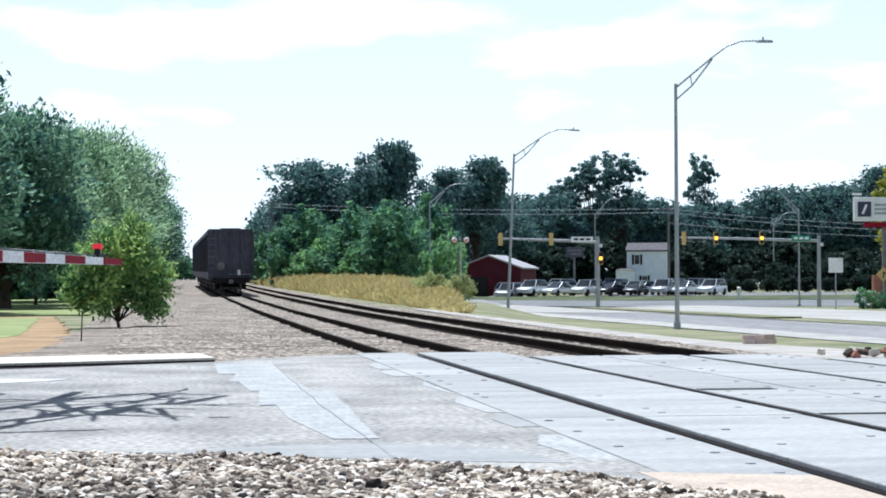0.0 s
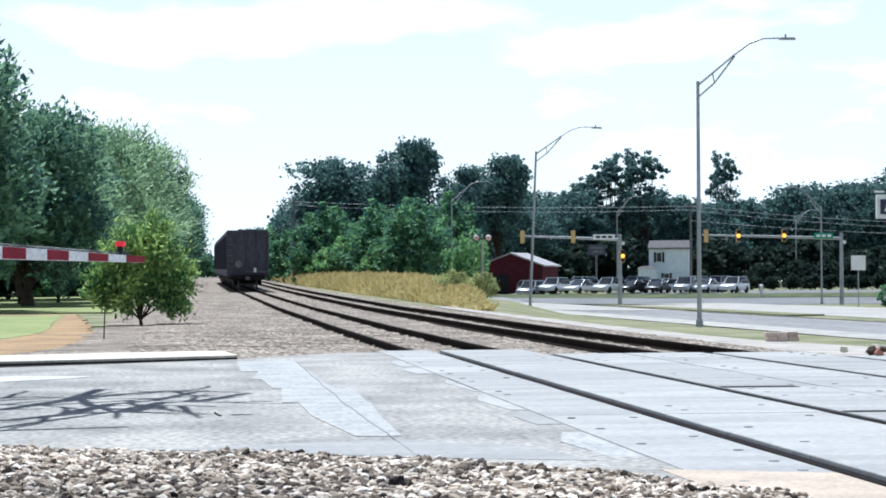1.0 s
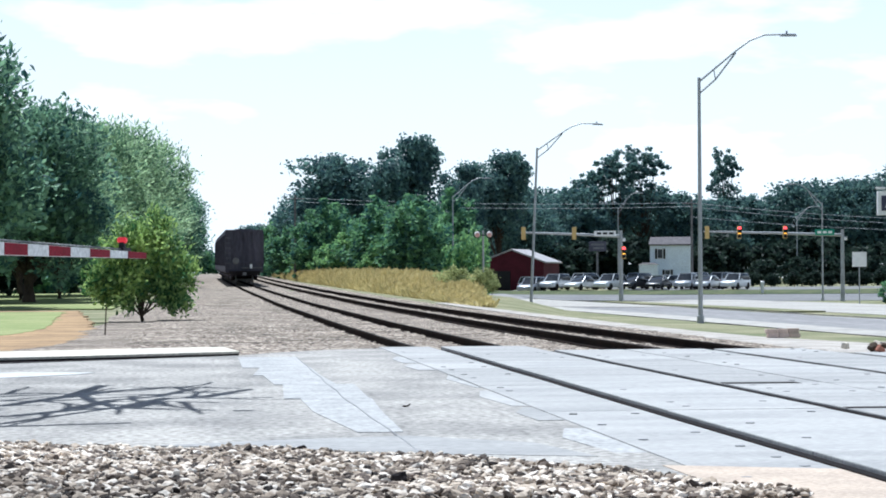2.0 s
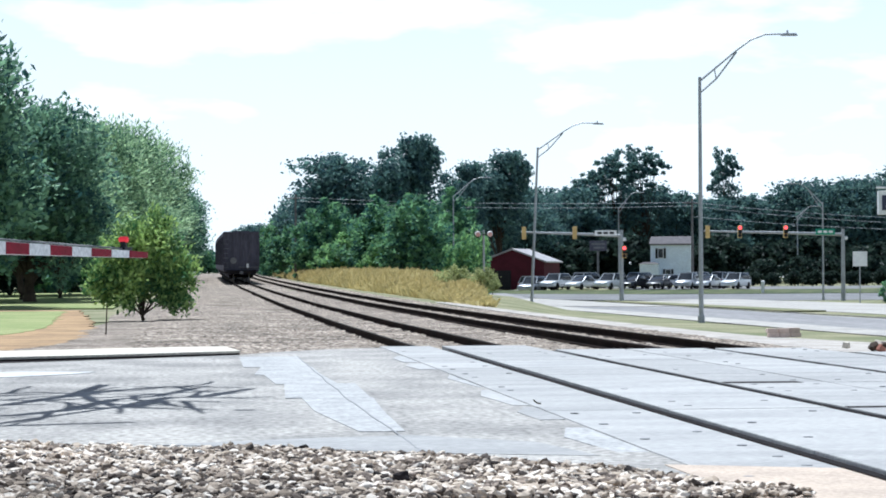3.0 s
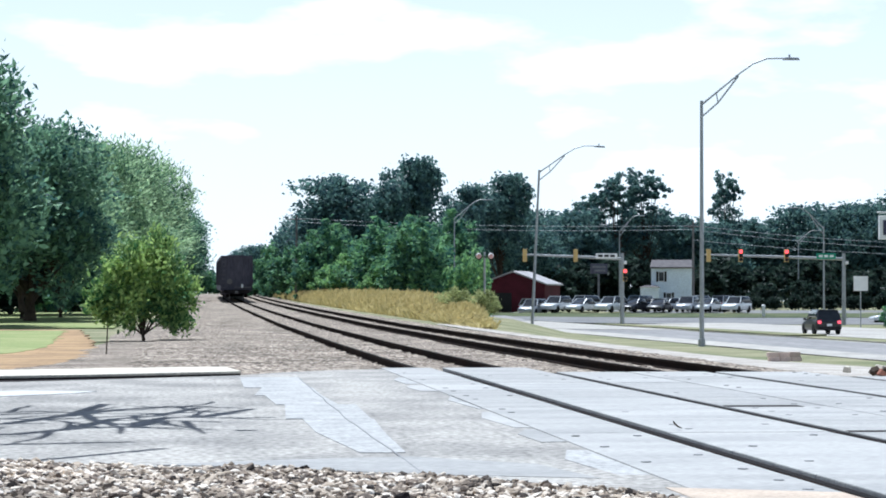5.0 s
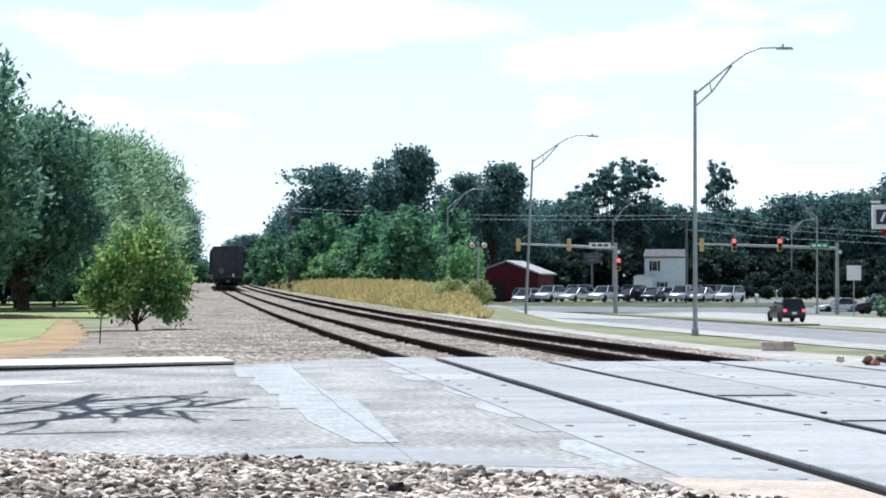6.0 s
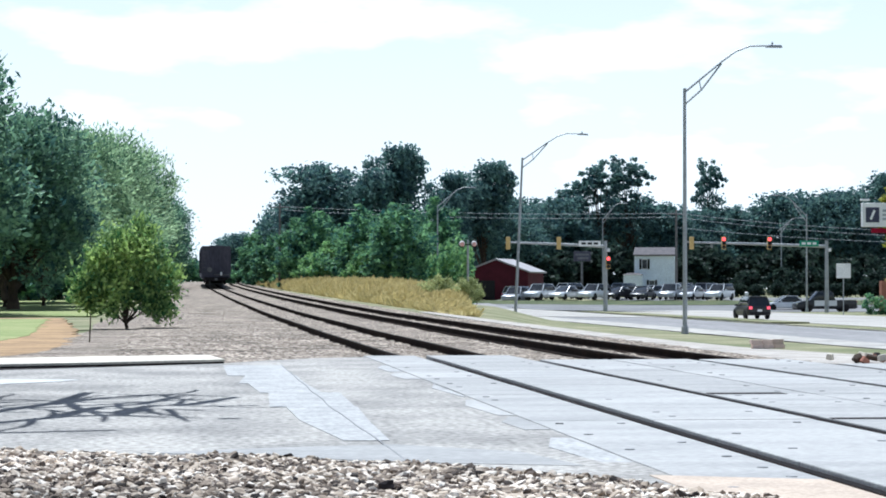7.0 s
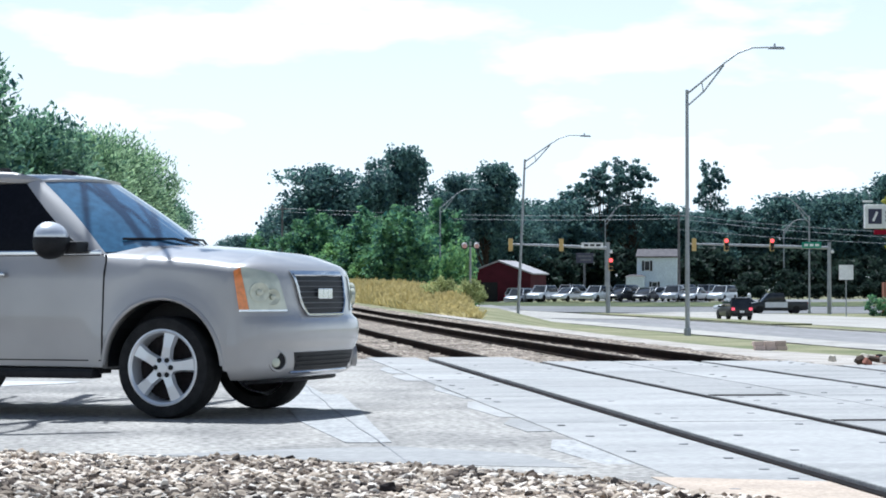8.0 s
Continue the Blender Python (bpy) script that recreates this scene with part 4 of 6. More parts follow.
    p2 = np.stack([x + lean[:, 0] + wd[:, 0] * 1.6, y + lean[:, 1] + wd[:, 1], zb + hgt], 1)
    p3 = np.stack([x + lean[:, 0] - wd[:, 0] * 1.6, y + lean[:, 1], zb + hgt * 0.9], 1)
    v = np.stack([p0, p1, p2, p3], 1).reshape(-1, 3)
    me = bpy.data.meshes.new("tall_grass")
    me.from_pydata(v.tolist(), [], np.arange(4 * n).reshape(-1, 4).tolist())
    me.materials.append(M["hay"])
    tagged(new("tall_grass", me), "tall dry yellow grass beside the tracks", "grass", kind="stuff")


# ---- poles, lamps and signals ----
def street_lamp(x, y, z, label, pole=10.0, arm=2.7, rise=1.7, rz=0.0, lean=0.0):
    t = thing("street_lamp", pose(x, y, z, 0, lean, rz), label, "street lamp", "street lamps")
    bm = B()
    tube(bm, [(0, 0, 0.25), (0, 0, pole * 0.5), (0, 0, pole)], [0.10, 0.084, 0.065], 10)
    part("pole", bm, M["steel"], t, smooth=True)
    bm = B()
    lathe(bm, [(0.15, -0.3), (0.15, 0.22), (0.14, 0.3), (0.12, 0.32)], "Z", 10)
    part("base", bm, M["steel"], t)
    a = thing("arm", pose(0, 0, 0), "", "")
    a.parent = t
    bm = B()
    k = arm
    tube(bm, [(0.05, 0, pole - 0.12), (k * 0.45, 0, pole + rise * 0.62), (k * 0.62, 0, pole + rise * 0.86), (k * 0.8, 0, pole + rise * 0.99), (k, 0, pole + rise)], [0.05, 0.045, 0.042, 0.038, 0.035], 7)
    part("upper_tube", bm, M["steel"], a, smooth=True)
    bm = B()
    tube(bm, [(0.05, 0, pole - 0.62), (k * 0.2, 0, pole - 0.25 + rise * 0.1), (k * 0.45, 0, pole + rise * 0.58)], 0.04, 7)
    tube(bm, [(k * 0.18, 0, pole + rise * 0.18), (k * 0.2, 0, pole - 0.25 + rise * 0.1)], 0.025, 6)
    part("lower_tube", bm, M["steel"], a, smooth=True)
    bm = B()
    box(bm, (k + 0.32, 0, pole + rise - 0.02), (0.72, 0.26, 0.11), bevel=0.04, taper=0.8)
    hd = part("lamp_head", bm, M["steel"], t)
    bm = B()
    lathe(bm, [(0.03, 0.0), (0.045, 0.05), (0.03, 0.13)], "Z", 8, (k + 0.25, 0, pole + rise + 0.03))
    part("photocell", bm, M["steel"], hd)
    return t


def signal_head(parent, x, z, lit="", facing=-1, yoff=0.0):
    """A three-lamp head; its lenses face the given way along y."""
    h = B()
    box(h, (x, yoff, z), (0.36, 0.22, 1.08), bevel=0.03)
    head = part("signal_head", h, M["yellow"], parent)
    for i, c in enumerate(("red", "amber", "green")):
        bm = B()
        zz = z + 0.34 - 0.34 * i
        lathe(bm, [(0.15, 0), (0.15, 0.02), (0.08, 0.05)], "Y", 12, (x, yoff - 0.16 if facing < 0 else yoff + 0.11, zz))
        part("lens", bm, M["on_red"] if (c == "red" and lit) else (M["on_amber"] if (c == "amber" and lit) else M["black"]), head)
        bm = B()
        lathe(bm, [(0.165, 0), (0.165, 0.03)], "Y", 12, (x, yoff + facing * 0.12, zz))
        part("visor", bm, M["black"], head)
    # both lenses glow; an added black plate blocks the one that is off
    if lit:
        c = B()
        box(c, (0, 0, 0), (0.33, 0.02, 0.33), bevel=0.006)
        s = part("added_lens_mask", c, M["black"], parent)
        s.location = (x, yoff - 0.19, z + 0.34)
        added_masks.append((s, Vector((x, yoff - 0.19, z + 0.34)), Vector((x, yoff - 0.19, z))))
    return head


added_masks = []


def signal_mast(x, y, z, length, heads, label, sign=None, post_head=None, tall=5.95):
    t = thing("traffic_signal", pose(x, y, z), label, "traffic signal", "traffic signals")
    bm = B()
    tube(bm, [(0, 0, -0.3), (0, 0, tall + 0.25)], [0.2, 0.15], 10)
    part("post", bm, M["steel"], t, smooth=True)
    bm = B()
    tube(bm, [(0, 0, tall - 0.25), (-length * 0.5, 0, tall - 0.05), (-length, 0, tall + 0.1)], [0.14, 0.11, 0.07], 8)
    part("mast_arm", bm, M["steel"], t, smooth=True)
    for d, lit in heads:
        signal_head(t, -d, tall + 0.02, lit, facing=-1 if lit else 1, yoff=-0.22)
    if post_head:
        signal_head(t, 0.2, post_head, "on", yoff=-0.2)
    if sign:
        d, wdt, hh, m, nm = sign
        bm = B()
        box(bm, (-d, -0.18, tall), (wdt, 0.03, hh), bevel=0.008)
        s = part(nm, bm, m, t)
        bm = B()
        for i in range(3):
            box(bm, (-d + (i - 1) * wdt * 0.28, -0.2, tall), (wdt * 0.2, 0.012, hh * 0.4))
        part("lettering", bm, M["white"] if m == M["green"] else M["black"], s)
    bm = B()
    lathe(bm, [(0.12, 0), (0.15, 0.1), (0.12, 0.3)], "Z", 10, (0.25, -0.1, tall - 0.7))
    part("camera_housing", bm, M["white"], t)
    return t


def poles():
    street_lamp(20.1, 96.5, -0.85, "tall galvanised street lamp with a truss arm on the grass strip", pole=10.05, arm=3.42, rise=1.78)
    street_lamp(20.46, 150.7, -0.78, "leaning galvanised street lamp beside the street", pole=10.1, arm=3.5, rise=1.7, lean=2.6)
    street_lamp(26.0, 252.7, -0.26, "galvanised street lamp rising behind the thicket", pole=10.1, arm=3.4, rise=1.9)
    street_lamp(51.8, 299.4, -0.1, "distant street lamp at the parking lot", pole=10.0, arm=2.6, rise=1.9)
    street_lamp(54.93, 210.4, zg(54.93, 210.4), "street lamp with its arm over the cross street", pole=8.8, arm=2.7, rise=1.7, rz=180)
    street_lamp(75.0, 300, zg(75, 300), "slim street lamp in front of the wood", pole=9.0, arm=2.4, rise=1.2)
    signal_mast(35.6, 204.4, zg(35.6, 204.4), 8.7, [(8.5, ""), (4.1, "")], "steel signal mast with yellow heads over the street", sign=(1.4, 1.9, 0.45, M["white"], "lane_sign"), post_head=4.3)
    signal_mast(54.6, 202.4, zg(54.6, 202.4), 12.2, [(11.9, ""), (9.1, "on"), (5.1, "on")], "long steel signal mast with lit lamps and a green sign", sign=(1.6, 1.7, 0.5, M["green"], "street_sign"))
    # flashing crossing signal further along the railway
    t = thing("crossing_signal", pose(18.97, 164, zg(18.97, 164)), "railway crossing signal with paired red lamps on a pole", "crossing signal")
    bm = B()
    tube(bm, [(0, 0, -0.2), (0, 0, 4.9)], [0.09, 0.07], 8)
    part("post", bm, M["steel"], t)
    bm = B()
    box(bm, (0, -0.05, 4.55), (1.1, 0.07, 0.07))
    part("crossbar", bm, M["black"], t)
    for sx in (-0.42, 0.42):
        bm = B()
        lathe(bm, [(0.25, 0.0), (0.25, 0.03)], "Y", 16, (sx, -0.12, 4.6))
        bk = part("backing_disc", bm, M["black"], t)
        bm = B()
        lathe(bm, [(0.17, 0.0), (0.2, 0.12)], "Y", 14, (sx, -0.26, 4.62))
        part("lamp_housing", bm, M["white"], bk)
        bm = B()
        lathe(bm, [(0.12, 0.0), (0.15, 0.02)], "Y", 14, (sx, -0.29, 4.58))
        part("lens", bm, M["faded"], bk)
    # wooden utility poles and their sagging lines
    ends = []
    for x, y, h in [(53.6, 262, 9.9), (10.2, 277, 9.9), (118, 232, 9.6)]:
        t = thing("utility_pole", pose(x, y, zg(x, y)), "weathered wooden utility pole with a crossarm", "utility pole", "utility poles")
        bm = B()
        tube(bm, [(0, 0, -0.3), (0, 0, h)], [0.18, 0.11], 8)
        part("post", bm, M["wood"], t)
        bm = B()
        box(bm, (0, -0.12, h - 0.5), (2.2, 0.1, 0.12))
        part("crossarm", bm, M["wood"], t)
        ends.append((x, y, zg(x, y) + h - 0.4))
    for a, b, dz, sag in [(1, 0, 0.0, 0.4), (1, 0, -0.4, 0.5), (0, 2, 0.0, 2.0), (0, 2, -0.45, 2.1), (0, 2, -1.6, 1.6)]:
        p, q = Vector(ends[a]), Vector(ends[b])
        bm = B()
        pts = [p.lerp(q, k / 16) + Vector((0, -0.15, dz - sag * 4 * (k / 16) * (1 - k / 16))) for k in range(17)]
        tube(bm, pts, 0.023, 5)
        tagged(part("overhead_wire", bm, M["steel"]), "sagging overhead utility line between wooden poles", "wire", "overhead wires")


# ---- things by the streets ----
def roadside():
    t = thing("road_sign", pose(50.62, 182.7, zg(50.62, 182.7)), "square pale road sign seen from behind on a post", "road sign")
    bm = B()
    box(bm, (0, 0, 1.55), (0.07, 0.05, 3.1))
    part("post", bm, M["steel"], t)
    bm = B()
    box(bm, (0, -0.04, 3.45), (1.15, 0.02, 1.15), bevel=0.008)
    part("plate", bm, M["white"], t)
    t = thing("shop_sign", pose(57.0, 195, zg(57.0, 195)), "white box sign with a dark emblem on a tall pole", "sign")
    bm = B()
    box(bm, (1.2, 0, 4.0), (0.35, 0.3, 8.2))
    part("post", bm, M["wood"], t)
    bm = B()
    box(bm, (0.3, 0, 8.2), (3.4, 0.5, 2.0), bevel=0.05)
    bx = part("sign_box", bm, M["white"], t)
    bm = B()
    box(bm, (-0.55, -0.27, 8.2), (1.15, 0.05, 1.25), bevel=0.02)
    part("emblem", bm, M["navy"], bx)
    bm = B()
    box(bm, (0, -0.3, 0), (0.2, 0.03, 0.85))
    bm.transform(Matrix.Translation((-0.55, 0, 8.2)) @ Matrix.Rotation(radians(24), 4, "Y"))
    part("emblem_mark", bm, M["white"], bx)
    bm = B()
    box(bm, (0.7, -0.1, 6.9), (2.6, 0.3, 0.4), bevel=0.03)
    part("lower_panel", bm, M["red"], t)
    bm = B()
    box(bm, (1.1, 0.4, 1.2), (1.6, 0.7, 3.0), bevel=0.04)
    part("brick_pier", bm, M["brick"], t, "tan brick pier")
    bm = B()
    for i in range(3):
        box(bm, (1.05, -0.27, 7.85 + 0.35 * i), (1.5, 0.04, 0.2))
    part("lettering", bm, M["steel"], bx)
    bm = B()
    box(bm, (-1.2, -0.3, 9.45), (0.8, 0.25, 0.16), bevel=0.04)
    part("sign_lamp", bm, M["white"], t)
    t = thing("warning_sign", pose(56.9, 191, zg(56.9, 191)), "yellow diamond warning sign with a black symbol", "road sign")
    bm = B()
    box(bm, (0, 0, 1.2), (0.07, 0.05, 2.8))
    part("post", bm, M["steel"], t)
    bm = B()
    box(bm, (0, -0.04, 0), (0.85, 0.02, 0.85), bevel=0.006)
    bm.transform(Matrix.Translation((0, 0, 2.75)) @ Matrix.Rotation(radians(45), 4, "Y"))
    pl = part("plate", bm, M["yellow"], t)
    bm = B()
    box(bm, (0, -0.056, 2.7), (0.1, 0.012, 0.5))
    box(bm, (0.12, -0.056, 2.85), (0.24, 0.012, 0.1))
    part("symbol", bm, M["black"], pl)
    t = thing("board_sign", pose(43.0, 262, zg(43.0, 262)), "blue-grey board sign on a dark post behind parked cars", "sign")
    bm = B()
    box(bm, (0, 0, 2.0), (0.2, 0.2, 4.2))
    part("post", bm, M["darksteel"], t)
    bm = B()
    box(bm, (0, -0.12, 4.7), (1.9, 0.16, 1.1), bevel=0.03)
    bd = part("board", bm, M["hopper"], t)
    for i in range(2):
        bm = B()
        box(bm, (0.1 * i, -0.21, 4.9 - 0.4 * i), (1.5 - 0.3 * i, 0.02, 0.22))
        part("lettering", bm, M["darksteel"], bd)
    t = thing("marker_post", pose(55.9, 238, zg(55.9, 238)), "short white marker post at the street's edge", "post")
    bm = B()
    lathe(bm, [(0.16, -0.2), (0.16, 0.95), (0.2, 1.0), (0.2, 1.2), (0.1, 1.3)], "Z", 10)
    part("bollard", bm, M["white"], t, smooth=True)
    # maroon shed
    t = thing("shed", pose(38.3, 292, zg(39, 292), 0, 0, -22) @ Matrix.Scale(0.88, 4), "maroon shed with a pale metal roof behind parked cars", "building")
    bm = B()
    box(bm, (0, 0, 1.7), (9.0, 9.0, 3.9))
    part("wall", bm, M["barn"], t)
    bm = B()
    prof = [(-4.9, 3.45), (0, 5.25), (4.9, 3.45), (4.9, 3.65), (0, 5.45), (-4.9, 3.65)]
    f1 = bm.faces.new([bm.verts.new((x, -4.9, z)) for x, z in prof])
    r = bmesh.ops.extrude_face_region(bm, geom=[f1])
    for v in r["geom"]:
        if isinstance(v, bmesh.types.BMVert):
            v.co.y += 9.8
    part("roof", bm, M["tin"], t)
    bm = B()
    f1 = bm.faces.new([bm.verts.new((x, -4.49, z)) for x, z in [(-4.4, 3.6), (4.4, 3.6), (0, 5.2)]])
    r = bmesh.ops.extrude_face_region(bm, geom=[f1])
    for v in r["geom"]:
        if isinstance(v, bmesh.types.BMVert):
            v.co.y += 0.2
    part("gable", bm, M["barn"], t)
    bm = B()
    box(bm, (-1.5, -4.55, 1.1), (2.6, 0.1, 2.6))
    part("door", bm, M["black"], t)
    # white house
    t = thing("house", pose(64.2, 328, zg(65, 328), 0, 0, -14) @ Matrix.Diagonal((0.78, 0.98, 0.93, 1)), "white two-storey house with dark shingle roof", "house")
    bm = B()
    box(bm, (0, 0, 2.9), (7.0, 8.0, 6.2))
    w = part("wall", bm, M["siding"], t)
    bm = B()
    prof = [(-4.4, 5.9), (0, 7.0), (4.4, 5.9), (4.4, 6.1), (0, 7.25), (-4.4, 6.1)]
    f1 = bm.faces.new([bm.verts.new((-3.7, y, z)) for y, z in prof])
    r = bmesh.ops.extrude_face_region(bm, geom=[f1])
    for v in r["geom"]:
        if isinstance(v, bmesh.types.BMVert):
            v.co.x += 7.4
    part("roof", bm, M["shingle"], t)
    for wx, wz in [(-1.7, 4.7), (-0.4, 1.6)]:
        bm = B()
        box(bm, (wx, -4.02, wz), (1.0, 0.1, 1.5), bevel=0.02)
        fr = part("window", bm, M["white"], t)
        bm = B()
        box(bm, (wx, -4.08, wz), (0.8, 0.04, 1.3))
        part("pane", bm, M["glass"], fr)
        for sx in (-0.72, 0.72):
            bm = B()
            box(bm, (wx + sx, -4.05, wz), (0.38, 0.06, 1.5))
            part("shutter", bm, M["black"], fr)
    bm = B()
    box(bm, (-3.6, -5.2, 1.6), (3.2, 3.0, 3.0))
    part("porch", bm, M["siding"], t)
    bm = B()
    box(bm, (-3.6, -5.2, 3.25), (3.6, 3.4, 0.3), taper=0.5)
    part("porch_roof", bm, M["shingle"], t)
    # loose bricks on the verge
    t = thing("brick_stack", pose(11.95, 49, zg(12.0, 49) + 0.04) @ Matrix.Scale(0.74, 4), "low stack of tan stone blocks on the verge", "bricks")
    for i in range(3):
        for j in range(2):
            bm = B()
            box(bm, (-0.3 + i * 0.32 - 0.04 * j, 0.02 * (i - 1), 0.065 + j * 0.13), (0.30, 0.25 - 0.02 * i, 0.125 + (0.03 if i == 2 and j else 0)), bevel=0.014)
            part("block", bm, M["block"], t)
    t = thing("rubble_heap", pose(10.95, 39.5, zg(10.95, 39.5) + 0.05), "heap of broken dark stone and brick rubble", "rubble")
    for i in range(26):
        bm = B()
        box(bm, (0, 0, 0), (random.uniform(0.08, 0.26), random.uniform(0.08, 0.2), random.uniform(0.05, 0.11)), bevel=0.02, taper=0.75)
        ob = part("chunk", bm, random.choice((M["brick"], M["tie"], M["bark"], M["gap"], M["curb"])), t)
        ob.matrix_basis = pose(random.uniform(-0.35, 1.3), random.uniform(-0.3, 0.3), 0.01 + 0.1 * random.random(), random.uniform(-30, 30), random.uniform(-30, 30), random.uniform(0, 180))


plants()
poles()
roadside()


# ---- railcar ----
def hopper_car():
    t = thing("railcar", pose(4.09, 168, 0), "dark rusty covered hopper car at the end of a train, toned blue for haze", "railcar", "train")
    L, W = 16.0, 3.15
    # body: slightly bulged sides, sloped end sheet under a roof overhang
    bm = B()
    sec = [(-1.50, 1.0), (-1.58, 1.15), (-1.60, 3.6), (-1.60, 4.5), (-1.54, 4.6), (1.54, 4.6), (1.60, 4.5), (1.60, 3.6), (1.58, 1.15), (1.50, 1.0)]
    rings = [[bm.verts.new((x, y, z)) for x, z in sec] for y in (0.55, 8.0, L - 0.55)]
    for a, b in zip(rings, rings[1:]):
        for k in range(len(sec)):
            bm.faces.new((a[k], a[(k + 1) % len(sec)], b[(k + 1) % len(sec)], b[k]))
    bm.faces.new(rings[0])
    bm.faces.new(rings[-1])
    part("body", bm, M["hopper"], t)
    for k in range(9):
        for sx in (-1, 1):
            bm = B()
            box(bm, (sx * 1.6, 1.2 + k * 1.7, 2.9), (0.09, 0.1, 2.6))
            part("side_rib", bm, M["hopper"], t)
    for x in (-1.53, -0.75, 0.0, 0.75, 1.53):
        bm = B()
        box(bm, (x, 0.5, 2.85), (0.1, 0.12, 3.0))
        part("end_rib", bm, M["hopper"], t)
    for z in (1.2, 1.9, 4.5):
        bm = B()
        box(bm, (0, 0.47, z), (3.14, 0.1, 0.12))
        part("end_stiffener", bm, M["hopper"], t)
    bm = B()
    box(bm, (0, L / 2, 4.62), (1.4, L - 1.4, 0.08), bevel=0.02)
    part("roof_walk", bm, M["hopper"], t)
    bm = B()
    box(bm, (0, L / 2, 1.0), (2.6, L, 0.34), bevel=0.02)
    part("underframe", bm, M["gap"], t)
    for k in range(7):
        bm = B()
        box(bm, (-1.35, 0.3, 1.4 + k * 0.42), (0.45, 0.03, 0.03))
        part("ladder_rung", bm, M["darksteel"], t)
    bm = B()
    box(bm, (0, -0.25, 0.92), (0.3, 0.9, 0.28), bevel=0.04)
    part("coupler", bm, M["darksteel"], t)
    bm = B()
    box(bm, (0.55, -0.1, 1.55), (0.2, 0.16, 0.36), bevel=0.02)
    part("end_marker", bm, M["white"], t, "pale end-of-train marker box")
    bm = B()
    box(bm, (0.62, 0.36, 1.42), (1.7, 0.12, 0.08))
    part("brake_platform", bm, M["darksteel"], t)
    bm = B()
    lathe(bm, [(0.28, 0), (0.28, 0.04)], "Y", 14, (-0.7, 0.36, 2.0))
    part("brake_wheel", bm, M["darksteel"], t)
    for yb in (2.3, L - 2.3):
        bm = B()
        for sx in (-1, 1):
            box(bm, (sx * 1.0, yb, 0.52), (0.18, 2.3, 0.3), bevel=0.04)
        box(bm, (0, yb, 0.55), (2.1, 0.4, 0.3))
        bogie = part("bogie", bm, M["gap"], t)
        for dy in (-0.88, 0.88):
            bm = B()
            for sx in (-0.7175, 0.7175):
                lathe(bm, [(0.46, -0.07 * (1 if sx > 0 else -1)), (0.42, -0.03), (0.42, 0.06), (0.2, 0.065)], "X", 20, (sx, yb + dy, 0.43))
            tube(bm, [(-0.75, yb + dy, 0.43), (0.75, yb + dy, 0.43)], 0.08, 8)
            part("wheelset", bm, M["darksteel"], bogie)
    for k in range(3):
        bm = B()
        box(bm, (0, 4.2 + k * 3.8, 0.75), (2.0, 2.4, 0.7), taper=1.25)
        part("hopper_bay", bm, M["hopper"], t)
    return t


# ---- vehicles in the distance ----
def loft(bm, stations, n=3):
    """A closed body through sections (x, half width, bottom, top, inset of the top)."""
    rings = []
    for x, w, zb, ztop, ins in stations:
        h = ztop - zb
        pts = [(-w * 0.9, zb), (-w, zb + h * 0.18), (-w, zb + h * 0.62), (-w + ins * 0.6, zb + h * 0.9), (-w + ins, ztop), (w - ins, ztop), (w - ins * 0.6, zb + h * 0.9), (w, zb + h * 0.62), (w, zb + h * 0.18), (w * 0.9, zb)]
        rings.append([bm.verts.new((x, y, z)) for y, z in pts])
    k = len(rings[0])
    for a, b in zip(rings, rings[1:]):
        for i in range(k):
            bm.faces.new((a[i], a[(i + 1) % k], b[(i + 1) % k], b[i]))
    bm.faces.new(rings[0])
    bm.faces.new(rings[-1])
    return bm


def wheel_parts(t, x, y, r, w, rim_mat):
    bm = B()
    lathe(bm, [(r * 0.62, -w / 2), (r * 0.93, -w / 2), (r, -w * 0.3), (r, w * 0.3), (r * 0.93, w / 2), (r * 0.62, w / 2)], "Y", 20, (x, y, r))
    wh = part("wheel", bm, M["rubber"], t, smooth=True)
    bm = B()
    s = 1 if y > 0 else -1
    lathe(bm, [(r * 0.6, s * w * 0.2), (r * 0.6, s * w * 0.46), (r * 0.2, s * w * 0.4)], "Y", 14, (x, y, r))
    part("rim", bm, rim_mat, wh)


